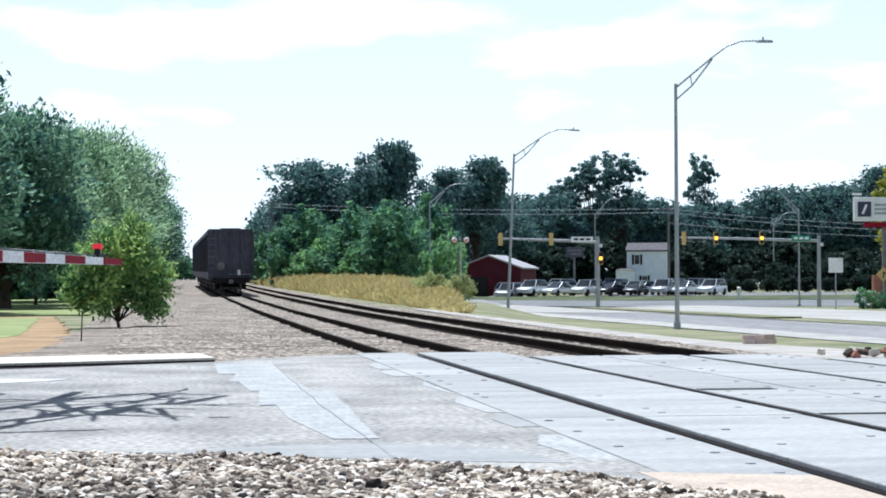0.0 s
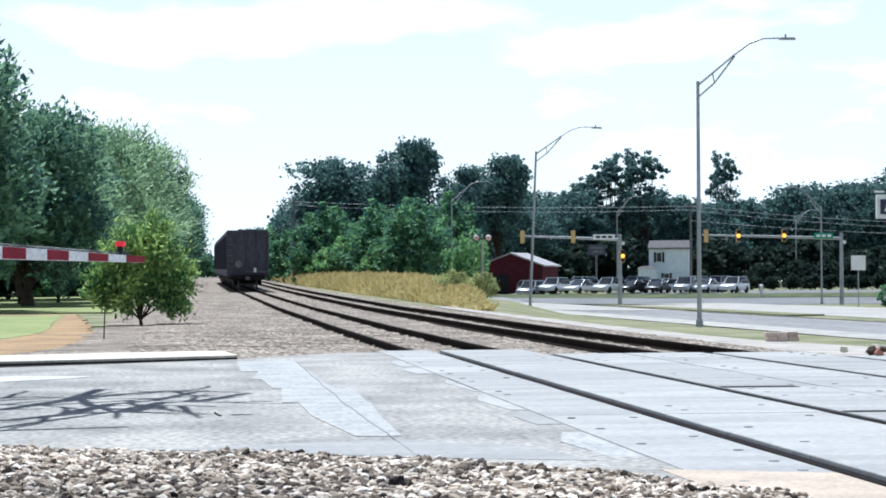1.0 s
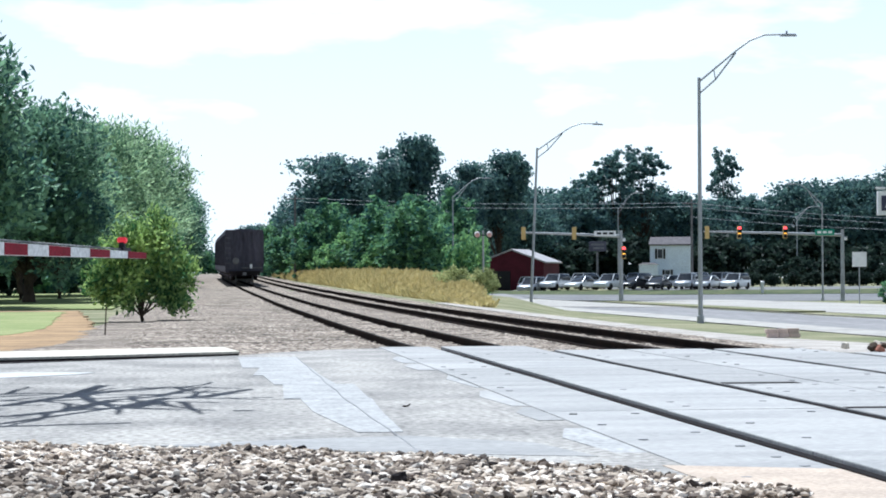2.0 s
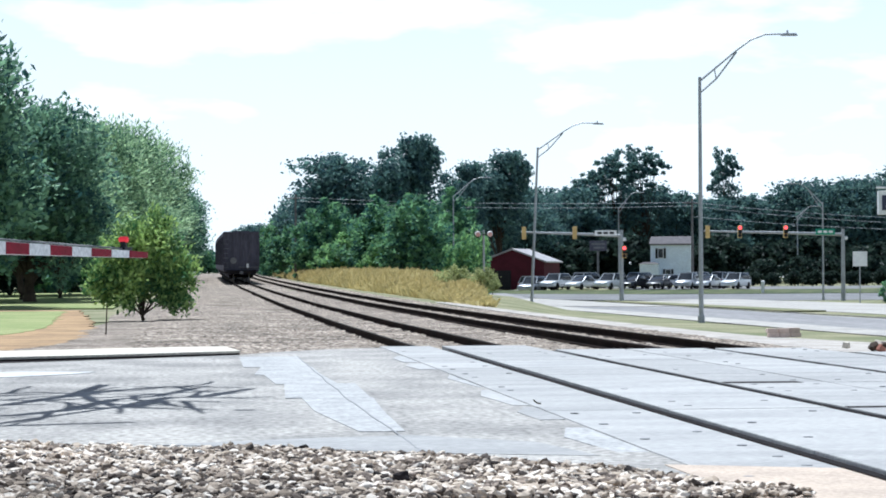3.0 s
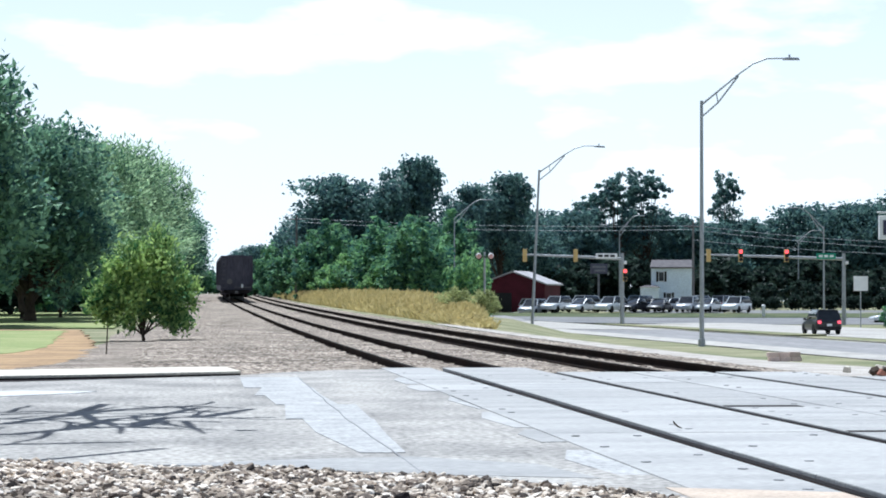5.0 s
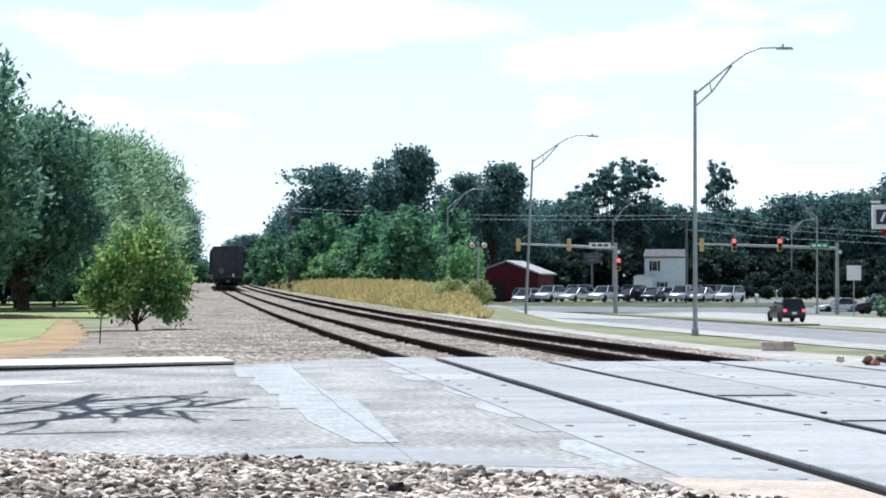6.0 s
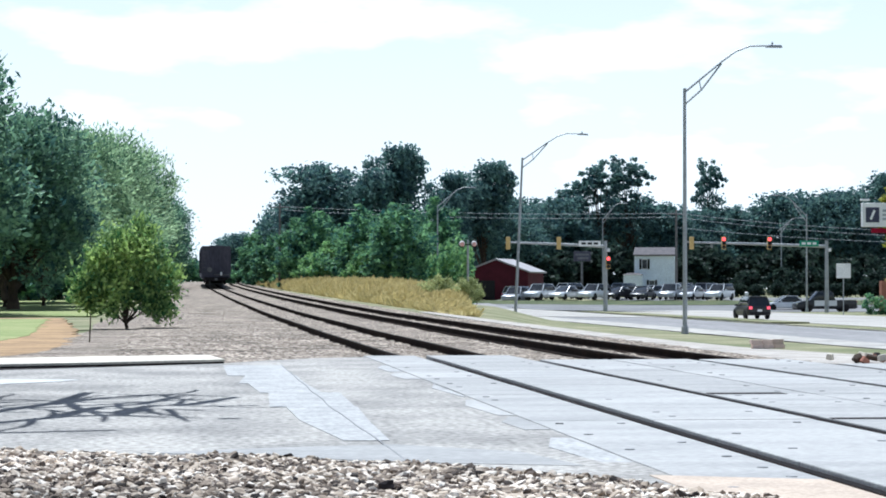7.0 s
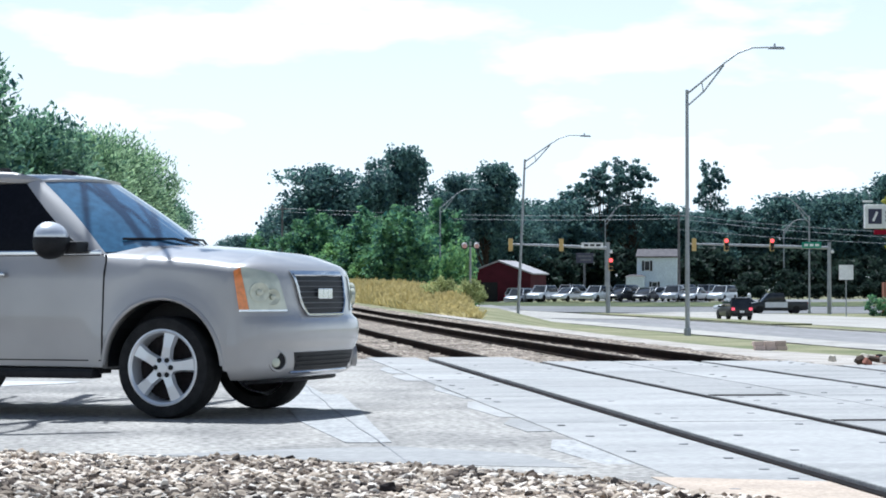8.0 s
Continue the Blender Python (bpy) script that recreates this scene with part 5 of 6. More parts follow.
def car(name, kind, paint, label, m, brake=False, group="", door=None):
    """kind: sedan, suv or pickup; x is forward."""
    t = thing(name, m, label, "pickup" if kind == "pickup" else "car", group)
    L, H, W = {"sedan": (4.6, 1.45, 0.9), "suv": (4.6, 1.68, 0.92), "pickup": (5.7, 1.88, 0.98)}[kind]
    belt = H * 0.58
    f, r = L / 2, -L / 2
    bm = B()
    tail = belt if kind != "sedan" else belt * 0.98
    loft(bm, [(r, W * 0.86, 0.42, tail * 0.86, 0.06), (r + 0.12, W * 0.96, 0.3, tail, 0.05), (r + 1.0, W, 0.26, belt, 0.03), (0.2, W, 0.26, belt, 0.03), (f - 1.35, W, 0.28, belt * 0.99, 0.05), (f - 0.4, W * 0.97, 0.3, belt * 0.86, 0.12), (f - 0.08, W * 0.9, 0.32, belt * 0.76, 0.12), (f, W * 0.8, 0.4, belt * 0.66, 0.1)])
    part("body", bm, paint, t, smooth=True)
    if kind == "sedan":
        gh = [(r + 0.55, W * 0.86, belt - 0.03, belt + 0.02, 0.08), (r + 1.25, W * 0.86, belt - 0.03, H - 0.05, 0.2), (0.0, W * 0.88, belt - 0.03, H, 0.2), (f - 1.35, W * 0.86, belt - 0.03, belt + 0.02, 0.08)]
    elif kind == "suv":
        gh = [(r + 0.12, W * 0.9, belt - 0.03, belt + 0.03, 0.08), (r + 0.45, W * 0.9, belt - 0.03, H - 0.04, 0.18), (0.25, W * 0.9, belt - 0.03, H, 0.18), (f - 1.4, W * 0.88, belt - 0.03, belt + 0.02, 0.08)]
    else:
        gh = [(-0.75, W * 0.9, belt - 0.03, belt + 0.03, 0.06), (-0.55, W * 0.9, belt - 0.03, H - 0.04, 0.16), (0.75, W * 0.9, belt - 0.03, H, 0.16), (1.45, W * 0.88, belt - 0.03, belt + 0.02, 0.08)]
    bm = B()
    loft(bm, gh)
    g = part("greenhouse", bm, M["glass"], t, "dark window glass", smooth=True)
    bm = B()
    a, b = gh[1], gh[2]
    box(bm, ((a[0] + b[0]) / 2 - 0.02, 0, H - 0.015), (b[0] - a[0] + 0.1, 2 * (W * 0.9 - 0.2), 0.06), bevel=0.02)
    part("roof", bm, paint, t)
    for i, s in ((1, -1), (1, 1), (2, -1), (2, 1)):
        q = gh[i]
        e = gh[0] if i == 1 else gh[3]
        bm = B()
        tube(bm, [(e[0], s * (e[1] - 0.01), e[2] + 0.03), (q[0], s * (q[1] - q[4] + 0.01), q[3] - 0.02)], 0.045, 6)
        part("pillar", bm, paint, t)
    bm = B()
    box(bm, ((gh[1][0] + gh[2][0]) / 2, 0, (belt + H) / 2 - 0.04), (0.08, 2 * W * 0.86, H - belt - 0.12), taper=0.86)
    part("pillar", bm, paint, t)
    wb, rr = L * 0.3, (0.33 if kind == "sedan" else 0.37)
    for x in (-wb, wb):
        for y in (-W + 0.1, W - 0.1):
            wheel_parts(t, x, y, rr, 0.22, M["alloy"])
    for s in (-1, 1):
        bm = B()
        box(bm, (r + 0.03, s * W * 0.74, belt * 0.86), (0.1, 0.24, 0.17 if not brake else 0.2), bevel=0.02)
        part("tail_lamp", bm, M["tail"] if brake else M["red"], t)
        bm = B()
        box(bm, (f - 0.1, s * W * 0.68, belt * 0.66), (0.14, 0.36, 0.14), bevel=0.03)
        part("headlight", bm, M["lamp"], t)
        bm = B()
        box(bm, (0.62 if kind != "pickup" else 0.95, s * (W + 0.09), belt + 0.06), (0.12, 0.2, 0.14), bevel=0.03)
        part("mirror", bm, paint, t)
    bm = B()
    box(bm, (r - 0.01, 0, belt * 0.66), (0.03, 0.34, 0.16), bevel=0.006)
    part("number_plate", bm, M["white"], t)
    bm = B()
    box(bm, (r + 0.02, 0, 0.45), (0.14, 2 * W * 0.84, 0.2), bevel=0.03)
    part("bumper", bm, M["black"] if kind == "suv" else paint, t)
    if door:
        for s in (-1, 1):
            bm = B()
            box(bm, (0.15, s * (W + 0.012), 0.80), (2.1, 0.02, 0.5), bevel=0.004)
            part("door_panel", bm, door, t, "white door panels")
    return t


paint_black = mat("black_car_paint", (0.02, 0.022, 0.026), (0.028, 0.03, 0.034), 2.0, 0.35, clear=0.25, spec=0.3)
paint_white = mat("white_car_paint", (0.74, 0.76, 0.78), (0.68, 0.70, 0.72), 2.0, 0.3, clear=0.8)
paint_silver = mat("silver_car_paint", (0.45, 0.47, 0.50), (0.40, 0.42, 0.45), 2.0, 0.3, metal=0.4, clear=0.8)
paint_blue = mat("blue_grey_car_paint", (0.16, 0.22, 0.30), (0.13, 0.18, 0.25), 2.0, 0.3, clear=0.8)


def parked():
    rng = random.Random(7)
    kinds = [("sedan", paint_white), ("suv", paint_silver), ("sedan", paint_silver), ("suv", paint_white), ("sedan", paint_black), ("suv", paint_blue)]
    words = {id(paint_white): "white", id(paint_silver): "silver", id(paint_black): "black", id(paint_blue): "blue-grey"}
    pro = {}
    order = [1, 3, 0, 3, 4, 4, 1, 0, 3]
    for i, o in enumerate(order):
        k, p = kinds[o]
        x, y = 34.0 + i * 2.72 + rng.uniform(-0.35, 0.35), 248.6 + 1.6 * rng.random()
        m = pose(x, y, zg(x, y) + 0.045, 0, 0, 238 + rng.uniform(-8, 8))
        if o in pro:
            copy_thing(pro[o], m)
        else:
            pro[o] = car("parked_car", k, p, words[id(p)] + " parked " + k + " in the roadside lot", m, group="parked cars")
    for i, o in enumerate([1, 2, 3, 4, 5, 0, 3, 1]):
        x, y = 35.2 + i * 3.0 + rng.uniform(-0.4, 0.4), 255.5
        m = pose(x, y, zg(x, y) + 0.045, 0, 0, 40 + rng.uniform(-9, 9))
        if o not in pro:
            pro[o] = car("parked_car", *kinds[o], words[id(kinds[o][1])] + " parked " + kinds[o][0] + " in the roadside lot", m, group="parked cars")
        else:
            copy_thing(pro[o], m)


# ---- the near truck ----
def hero_suv():
    """x forward from the front axle, y to its left, z from the road."""
    t = thing("sport_utility_truck", pose(0, 0, 0), "large pewter sport utility truck with polished five-spoke wheels crossing the railway", "truck")
    W, R, AX = 0.99, 0.40, -2.95
    paint = M["pewter"]

    def top(x):
        return float(np.interp(x, [-4.15, -4.08, -3.9, -1.5, -0.75, -0.5, -0.1, 0.3, 0.55, 0.70, 0.84, 0.92, 0.955, 0.975, 0.985, 1.0, 1.005], [1.15, 1.28, 1.33, 1.31, 1.30, 1.30, 1.28, 1.25, 1.22, 1.19, 1.15, 1.06, 0.90, 0.80, 0.765, 0.72, 0.64]))

    def low(x):
        return float(np.interp(x, [-4.15, -4.05, -3.6, 0.5, 0.80, 0.92, 0.97, 1.005], [0.5, 0.40, 0.40, 0.38, 0.30, 0.35, 0.46, 0.57]))

    def half(x):
        return W if x > -3.9 else W * (1 - 0.1 * ((-3.9 - x) / 0.25) ** 2)

    def arch(x):
        z = low(x)
        for c in (0.0, AX):
            if abs(x - c) < 0.515:
                z = max(z, 0.41 + math.sqrt(0.515 ** 2 - (x - c) ** 2) * 1.04)
        return z

    def side(x, z):
        """Half width of the flank at height z, with swollen fenders."""
        w = half(x) * (1 - 0.035 * ((z - 0.78) / 0.5) ** 2 - (0.02 if z > 1.2 else 0))
        for c in (0.0, AX):
            d = math.hypot(x - c, z - 0.41)
            w += 0.028 * math.exp(-((d - 0.53) / 0.09) ** 2)
        return w
    xs = sorted(set([round(v, 4) for v in np.concatenate([np.linspace(-4.15, -3.5, 8), np.linspace(-3.5, -2.4, 30), np.linspace(-2.4, -0.56, 12), np.linspace(-0.56, 0.56, 34), [0.575]])]))
    bm = B()
    rings = []
    for x in xs:
        zt_, zb, zi = top(x), arch(x), low(x) + 0.02
        zs = max(zt_ - 0.085, zb + 0.03)
        hw = half(x)
        hood = 0.09 * min(1.0, max(0.0, (x + 0.62) / 0.12))
        pts = [(0.0, zi), (0.66 * hw, zi), (0.68 * hw, zb), (side(x, zb) - 0.035, zb)]
        for k in range(0, 8):
            z = zb + 0.012 + (zs - zb - 0.012) * k / 7
            pts.append((side(x, z), z))
        pts += [(side(x, zs) - 0.02, zs + 0.038), (side(x, zs) - 0.06, zs + 0.066), (side(x, zs) * 0.84, zt_), (hw * 0.55, zt_ + hood * 0.7), (0.0, zt_ + hood)]
        ring = [bm.verts.new((x, -y, z)) for y, z in pts] + [bm.verts.new((x, y, z)) for y, z in reversed(pts[1:-1])]
        rings.append(ring)
    k = len(rings[0])
    for a, b in zip(rings, rings[1:]):
        for i in range(k):
            bm.faces.new((a[i], a[(i + 1) % k], b[(i + 1) % k], b[i]))
    bm.faces.new(rings[0])
    bm.faces.new(rings[-1])
    part("body", bm, paint, t, smooth=True)

    def patch(name, material, rows, parent, label="", thick=0.012, smooth=True):
        """A curved plate through rows of points, given thickness."""
        bm = B()
        g = [[bm.verts.new(p) for p in row] for row in rows]
        fs = []
        for a, b in zip(g, g[1:]):
            for i in range(len(a) - 1):
                fs.append(bm.faces.new((a[i], a[i + 1], b[i + 1], b[i])))
        bmesh.ops.recalc_face_normals(bm, faces=fs)
        bmesh.ops.solidify(bm, geom=fs, thickness=thick)
        return part(name, bm, material, parent, label, smooth)

    # doors, following the flank, with a shadow gap round each
    for s in (-1, 1):
        for x0, x1 in ((-0.53, -1.70), (-1.715, -2.42)):
            rows = [[(x, s * (side(x, z) + 0.007), z) for x in np.linspace(x0, x1, 14)] for z in np.linspace(0.455, 1.275, 14)]
            d = patch("door", paint, rows, t, thick=0.02)
            bm = B()
            box(bm, (x1 + 0.2, s * (side(-1.2, 1.12) + 0.035), 1.13), (0.2, 0.04, 0.035), bevel=0.012)
            part("handle", bm, M["chrome"], d)
            rows = [[(x, s * (side(x, z) + 0.003), z) for x in np.linspace(x0 + 0.011, x1 - 0.011, 14)] for z in np.linspace(0.445, 1.28, 14)]
            patch("door_gap", M["black"], rows, d, thick=0.008)
        bm = B()
        box(bm, (-1.48, s * 0.955, 0.345), (1.78, 0.16, 0.075), bevel=0.02)
        box(bm, (-1.48, s * 0.86, 0.40), (1.84, 0.14, 0.11))
        part("running_board", bm, M["black"], t)
        bm = B()
        box(bm, (-1.5, s * (side(-1.5, 1.29) - 0.005), 1.30), (1.85, 0.035, 0.04), bevel=0.012)
        part("belt_moulding", bm, M["chrome"], t)
        for c in (0.0, AX):
            bm = B()
            pts = [(c + 0.518 * math.cos(a), s * (side(c + 0.518 * math.cos(a), 0.41 + 0.535 * math.sin(a)) - 0.004), 0.41 + 0.535 * math.sin(a)) for a in np.linspace(0.02, math.pi - 0.02, 22)]
            tube(bm, pts, 0.02, 6)
            part("arch_lip", bm, paint, t, smooth=True)
            bm = B()
            vs = []
            for a in np.linspace(0, math.pi, 16):
                vs.append([bm.verts.new((c + 0.50 * math.cos(a), s * y, 0.40 + 0.515 * math.sin(a))) for y in (0.695, 0.955)])
            for a, b in zip(vs, vs[1:]):
                bm.faces.new((a[0], a[1], b[1], b[0]))
            mid = bm.verts.new((c, s * 0.695, 0.40))
            for a, b in zip(vs, vs[1:]):
                bm.faces.new((mid, a[0], b[0]))
            part("wheel_well", bm, M["black"], t)

    # cab: windscreen, side glass, roof, pillars
    zr, wr, wbelt = 1.925, 0.70, 0.885
    def pane(u, v, out=0.0):
        """Point of the bowed windscreen: u across, v up."""
        x = -0.15 - 0.45 * u * u + (-0.92 + 0.24 * u * u) * v + 0.03 * math.sin(math.pi * v)
        return (x + out * 0.6, (0.85 - 0.21 * v) * u, 1.305 + (zr - 0.035 - 1.305) * v + 0.02 * (1 - u * u) + out)
    # the sky's blue reflection is put into the glass colour, besides its gloss
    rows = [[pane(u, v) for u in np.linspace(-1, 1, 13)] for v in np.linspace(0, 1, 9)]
    ws = patch("windscreen", M["screen"], rows, t, "glossy windscreen with the sky's blue reflection put into its colour")
    for s in (-1, 1):
        bm = B()
        tube(bm, [pane(s * 0.35 + 0.33, 0.05, 0.02), pane(s * 0.35 + 0.05, 0.13, 0.02), pane(s * 0.35 - 0.45, 0.15, 0.014)], 0.011, 6)
        part("wiper", bm, M["black"], ws)
    bm = B()
    box(bm, (-0.46, 0, 1.28), (0.14, 1.4, 0.05), bevel=0.02)
    part("cowl", bm, M["black"], t)
    for s in (-1, 1):
        pan = [((-0.72, -1.37), (-1.66, -1.66)), ((-1.74, -1.74), (-2.55, -2.55)), ((-2.65, -2.65), (-3.85, -3.6))]
        for (a0, a1), (b0, b1) in pan:
            rows = []
            for v in np.linspace(0, 1, 6):
                z = 1.30 + (zr - 0.06 - 1.30) * v
                y = wbelt + (wr + 0.035 - wbelt) * v + 0.02 * math.sin(math.pi * v)
                xa, xb = a0 + (a1 - a0) * v ** 0.85, b0 + (b1 - b0) * v
                rows.append([(xa + (xb - xa) * q / 5, s * y, z) for q in range(6)])
            patch("side_window", M["tint"], rows, t, "near-black tinted glass")
        # pillars and roof side rail
        rows = []
        for v in np.linspace(-0.04, 1.0, 9):
            k = max(v, 0.0)
            e0 = Vector((-0.592 - 0.68 * v + 0.03 * math.sin(math.pi * k), s * (0.862 - 0.21 * k), 1.305 + 0.585 * v + 0.006))
            e1 = Vector((-0.71 - 0.65 * k ** 0.85, s * (0.892 - 0.150 * k + 0.02 * math.sin(math.pi * k)), 1.30 + 0.565 * v))
            rows.append([e0, e0.lerp(e1, 0.35) + Vector((0.01, s * 0.012, 0.008)), e0.lerp(e1, 0.7) + Vector((0.004, s * 0.012, 0.004)), e1])
        patch("pillar", paint, rows, t, thick=0.025)
        for path, rad in (([(-1.27, 0.66, 1.885), (-1.36, 0.69, 1.895), (-1.5, 0.71, 1.91), (-1.8, 0.71, 1.925), (-3.3, 0.71, 1.915), (-3.75, 0.73, 1.82), (-4.0, 0.83, 1.32)], [0.02, 0.035, 0.05, 0.052, 0.052, 0.052, 0.052]),):
            bm = B()
            tube(bm, [(x, s * y, z) for x, y, z in path], rad, 8)
            part("pillar", bm, paint, t, smooth=True)
        for xp in (-1.70, -2.6):
            bm = B()
            tube(bm, [(xp, s * 0.875, 1.3), (xp, s * 0.725, 1.86)], 0.05, 6)
            part("pillar", bm, M["black"], t)
        bm = B()
        tube(bm, [(-1.55, s * 0.60, 1.93), (-1.62, s * 0.60, 1.985), (-3.4, s * 0.60, 1.985), (-3.5, s * 0.60, 1.93)], 0.02, 6)
        part("roof_rail", bm, M["black"], t)
        # mirror
        mr = B()
        bmesh.ops.create_uvsphere(mr, u_segments=18, v_segments=12, radius=1.0)
        for v in mr.verts:
            v.co = Vector((v.co.x * (0.15 if v.co.x > 0 else 0.10) - 0.95, v.co.y * 0.17 + s * 1.10, max(v.co.z, -0.12) * 0.125 + 1.42))
        cap = part("mirror", mr, M["alloy"], t, "polished bright mirror cap", smooth=True)
        bm = B()
        bmesh.ops.create_uvsphere(bm, u_segments=18, v_segments=10, radius=1.0)
        for v in bm.verts:
            v.co = Vector((v.co.x * (0.17 if v.co.x > 0 else 0.105) - 0.95, v.co.y * 0.18 + s * 1.10, min(v.co.z, 0.25) * 0.14 + 1.385))
        box(bm, (-0.82, s * 0.95, 1.34), (0.2, 0.22, 0.10), bevel=0.025)
        part("mirror_base", bm, M["black"], cap, smooth=True)
    rows = []
    for k in np.linspace(0, 1, 16):
        row = []
        for y in np.linspace(-0.70, 0.70, 11):
            x0 = -1.05 - 0.21 * (y / 0.64) ** 2
            x = x0 + (-3.8 - x0) * k
            row.append((x, y, zr + 0.03 * (1 - (y / 0.7) ** 2) + 0.012 - 0.045 * max(0.0, 1 - (x0 - x) / 0.3) ** 2))
        rows.append(row)
    patch("roof", paint, rows, t, thick=0.03)
    bm = B()
    loft(bm, [(-1.46, 0.02, 1.93, 2.02, 0.015), (-1.38, 0.03, 1.93, 2.01, 0.02), (-1.26, 0.02, 1.93, 1.96, 0.015)])
    part("antenna_fin", bm, M["black"], t)
    bm = B()
    box(bm, (-4.0, 0, 1.55), (0.08, 1.45, 0.5), bevel=0.03, taper=0.85)
    part("rear_glass", bm, M["tint"], t)
    # dark interior below the glass
    bm = B()
    box(bm, (-2.65, 0, 1.52), (2.4, 1.36, 0.6), taper=0.86)
    part("cabin_lining", bm, M["black"], t)

    # front end: a rounded shell from the chin over the bumper and grille to the hood
    SEAM, PW = 0.56, 2.7
    sw = side(SEAM, 1.13)
    shell = [(0.30, 0.66, 0.86), (0.305, 0.80, 0.93), (0.33, 0.90, 0.96), (0.37, 0.955, 0), (0.44, 0.985, 0), (0.52, 1.0, 0), (0.555, 1.005, 0), (0.585, 1.03, 0), (0.64, 1.045, 0), (0.70, 1.048, 0), (0.74, 1.04, 0), (0.77, 1.02, 0), (0.79, 0.985, 0), (0.81, 0.965, 0), (0.90, 0.955, 0), (1.0, 0.94, 0), (1.08, 0.922, 0), (1.135, 0.90, 0),
             (1.173, 0.872, sw - 0.02), (1.20, 0.84, sw - 0.06), (1.222, 0.80, sw * 0.84), (1.25, 0.745, sw * 0.70), (1.283, 0.66, sw * 0.55), (1.30, 0.60, sw * 0.3), (1.31, SEAM + 0.002, 0.01)]
    shell = [(z, x - 0.03 * (x - SEAM) / 0.44, w if w else side(SEAM, z)) for z, x, w in shell]
    sz = [r[0] for r in shell]

    def skin(q, z, s=1, out=0.0):
        """Point of the shell: q degrees from the nose (0) round to the fender seam (90)."""
        xn, w = float(np.interp(z, sz, [r[1] for r in shell])), float(np.interp(z, sz, [r[2] for r in shell]))
        a = math.radians(min(max(q, 0.0), 90.0))
        c, n = max(math.cos(a), 0.0) ** (2 / PW), math.sin(a) ** (2 / PW)
        return (SEAM + (xn - SEAM) * c + out * math.cos(a), s * (w * n + out * math.sin(a)), z)

    def front(y, z, out=0.012):
        w = float(np.interp(z, sz, [r[2] for r in shell]))
        q = math.degrees(math.asin(min(1.0, (abs(y) / w) ** (PW / 2))))
        x, yy, zz_ = skin(q, z, 1, 0.0)
        return (x + out, y, z)
    bm = B()
    g = []
    for z, xn, w in shell:
        g.append([bm.verts.new(skin(abs(q), z, -1 if q < 0 else 1)) for q in np.linspace(-90, 90, 49)])
    for a, b in zip(g, g[1:]):
        for i in range(48):
            bm.faces.new((a[i], a[i + 1], b[i + 1], b[i]))
    part("front_end", bm, paint, t, smooth=True)
    for s in (-1, 1):
        rows = []
        for v in np.linspace(0, 1, 8):
            q0, q1 = 32 + 6 * v, 70 + 8 * v
            rows.append([skin(q, 0.85 + (0.27 + 0.06 * min(1, (q - q0) / 34) ** 0.6) * v, s, 0.010) for q in np.linspace(q0, q1, 14)])
        hl = patch("headlight", M["lamp"], rows, t, "clear plastic headlight with an amber corner")
        rows = []
        for v in np.linspace(0, 1, 8):
            q0, q1 = 70.3 + 8 * v, 80.5 + 5.5 * v
            rows.append([skin(q, 0.85 + 0.33 * v - 0.03 * v * (q - q0) / 8, s, 0.011) for q in np.linspace(q0, q1, 6)])
        patch("turn_lens", M["amber"], rows, hl, "amber side lens")
        rows = [[skin(q, z, s, 0.014) for q in np.linspace(32, 80.5, 14)] for z in (0.838, 0.852)]
        patch("lens_edge", M["chrome"], rows, hl)
        for q, z, r in ((46, 0.95, 0.07), (59, 0.985, 0.08)):
            x, y, zc = skin(q, z, s, 0.012)
            turn = Matrix.Translation((x, y, zc)) @ Matrix.Rotation(s * math.radians(q * 0.8), 4, "Z")
            bm = B()
            lathe(bm, [(r, -0.02), (r, 0.012), (r * 0.9, 0.014), (r * 0.45, 0.0)], "X", 20)
            bm.transform(turn)
            rf = part("reflector", bm, M["lamp"], hl, smooth=True)
            bm = B()
            lathe(bm, [(r * 0.34, 0.0), (r * 0.3, 0.02), (r * 0.1, 0.027)], "X", 14)
            bm.transform(turn)
            part("bulb", bm, M["lamp"], rf, smooth=True)
        x, y, zc = skin(43, 0.455, s, 0.0)
        turn = Matrix.Translation((x, y, zc)) @ Matrix.Rotation(s * math.radians(33), 4, "Z")
        bm = B()
        lathe(bm, [(0.085, -0.03), (0.085, 0.012), (0.07, 0.014), (0.066, -0.01)], "X", 20)
        bm.transform(turn)
        fl = part("fog_lamp_ring", bm, paint, t, smooth=True)
        bm = B()
        lathe(bm, [(0.067, -0.03), (0.067, 0.004), (0.01, 0.005)], "X", 18)
        bm.transform(turn)
        part("fog_lamp_recess", bm, M["black"], fl)
        bm = B()
        lathe(bm, [(0.04, 0.0), (0.036, 0.012), (0.012, 0.018)], "X", 14, (0, s * 0.02, -0.012))
        bm.transform(turn)
        part("fog_lamp", bm, M["lamp"], fl, smooth=True)

    def gy(z):
        f = min(1.0, max(0.0, (z - 0.80) / 0.12))
        return 0.31 + 0.10 * f ** 0.6 + 0.06 * (z - 0.80) / 0.32
    rows = [[front(gy(z) * u, z, 0.010) for u in np.linspace(-1, 1, 13)] for z in np.linspace(0.815, 1.115, 12)]
    gr = patch("grille", M["black"], rows, t, "black grille with a chrome surround")
    for z in np.linspace(0.86, 1.075, 6):
        bm = B()
        tube(bm, [front(gy(z) * u, z, 0.020) for u in np.linspace(-0.97, 0.97, 11)], 0.0035, 5)
        part("grille_bar", bm, M["darksteel"], gr)
    bm = B()
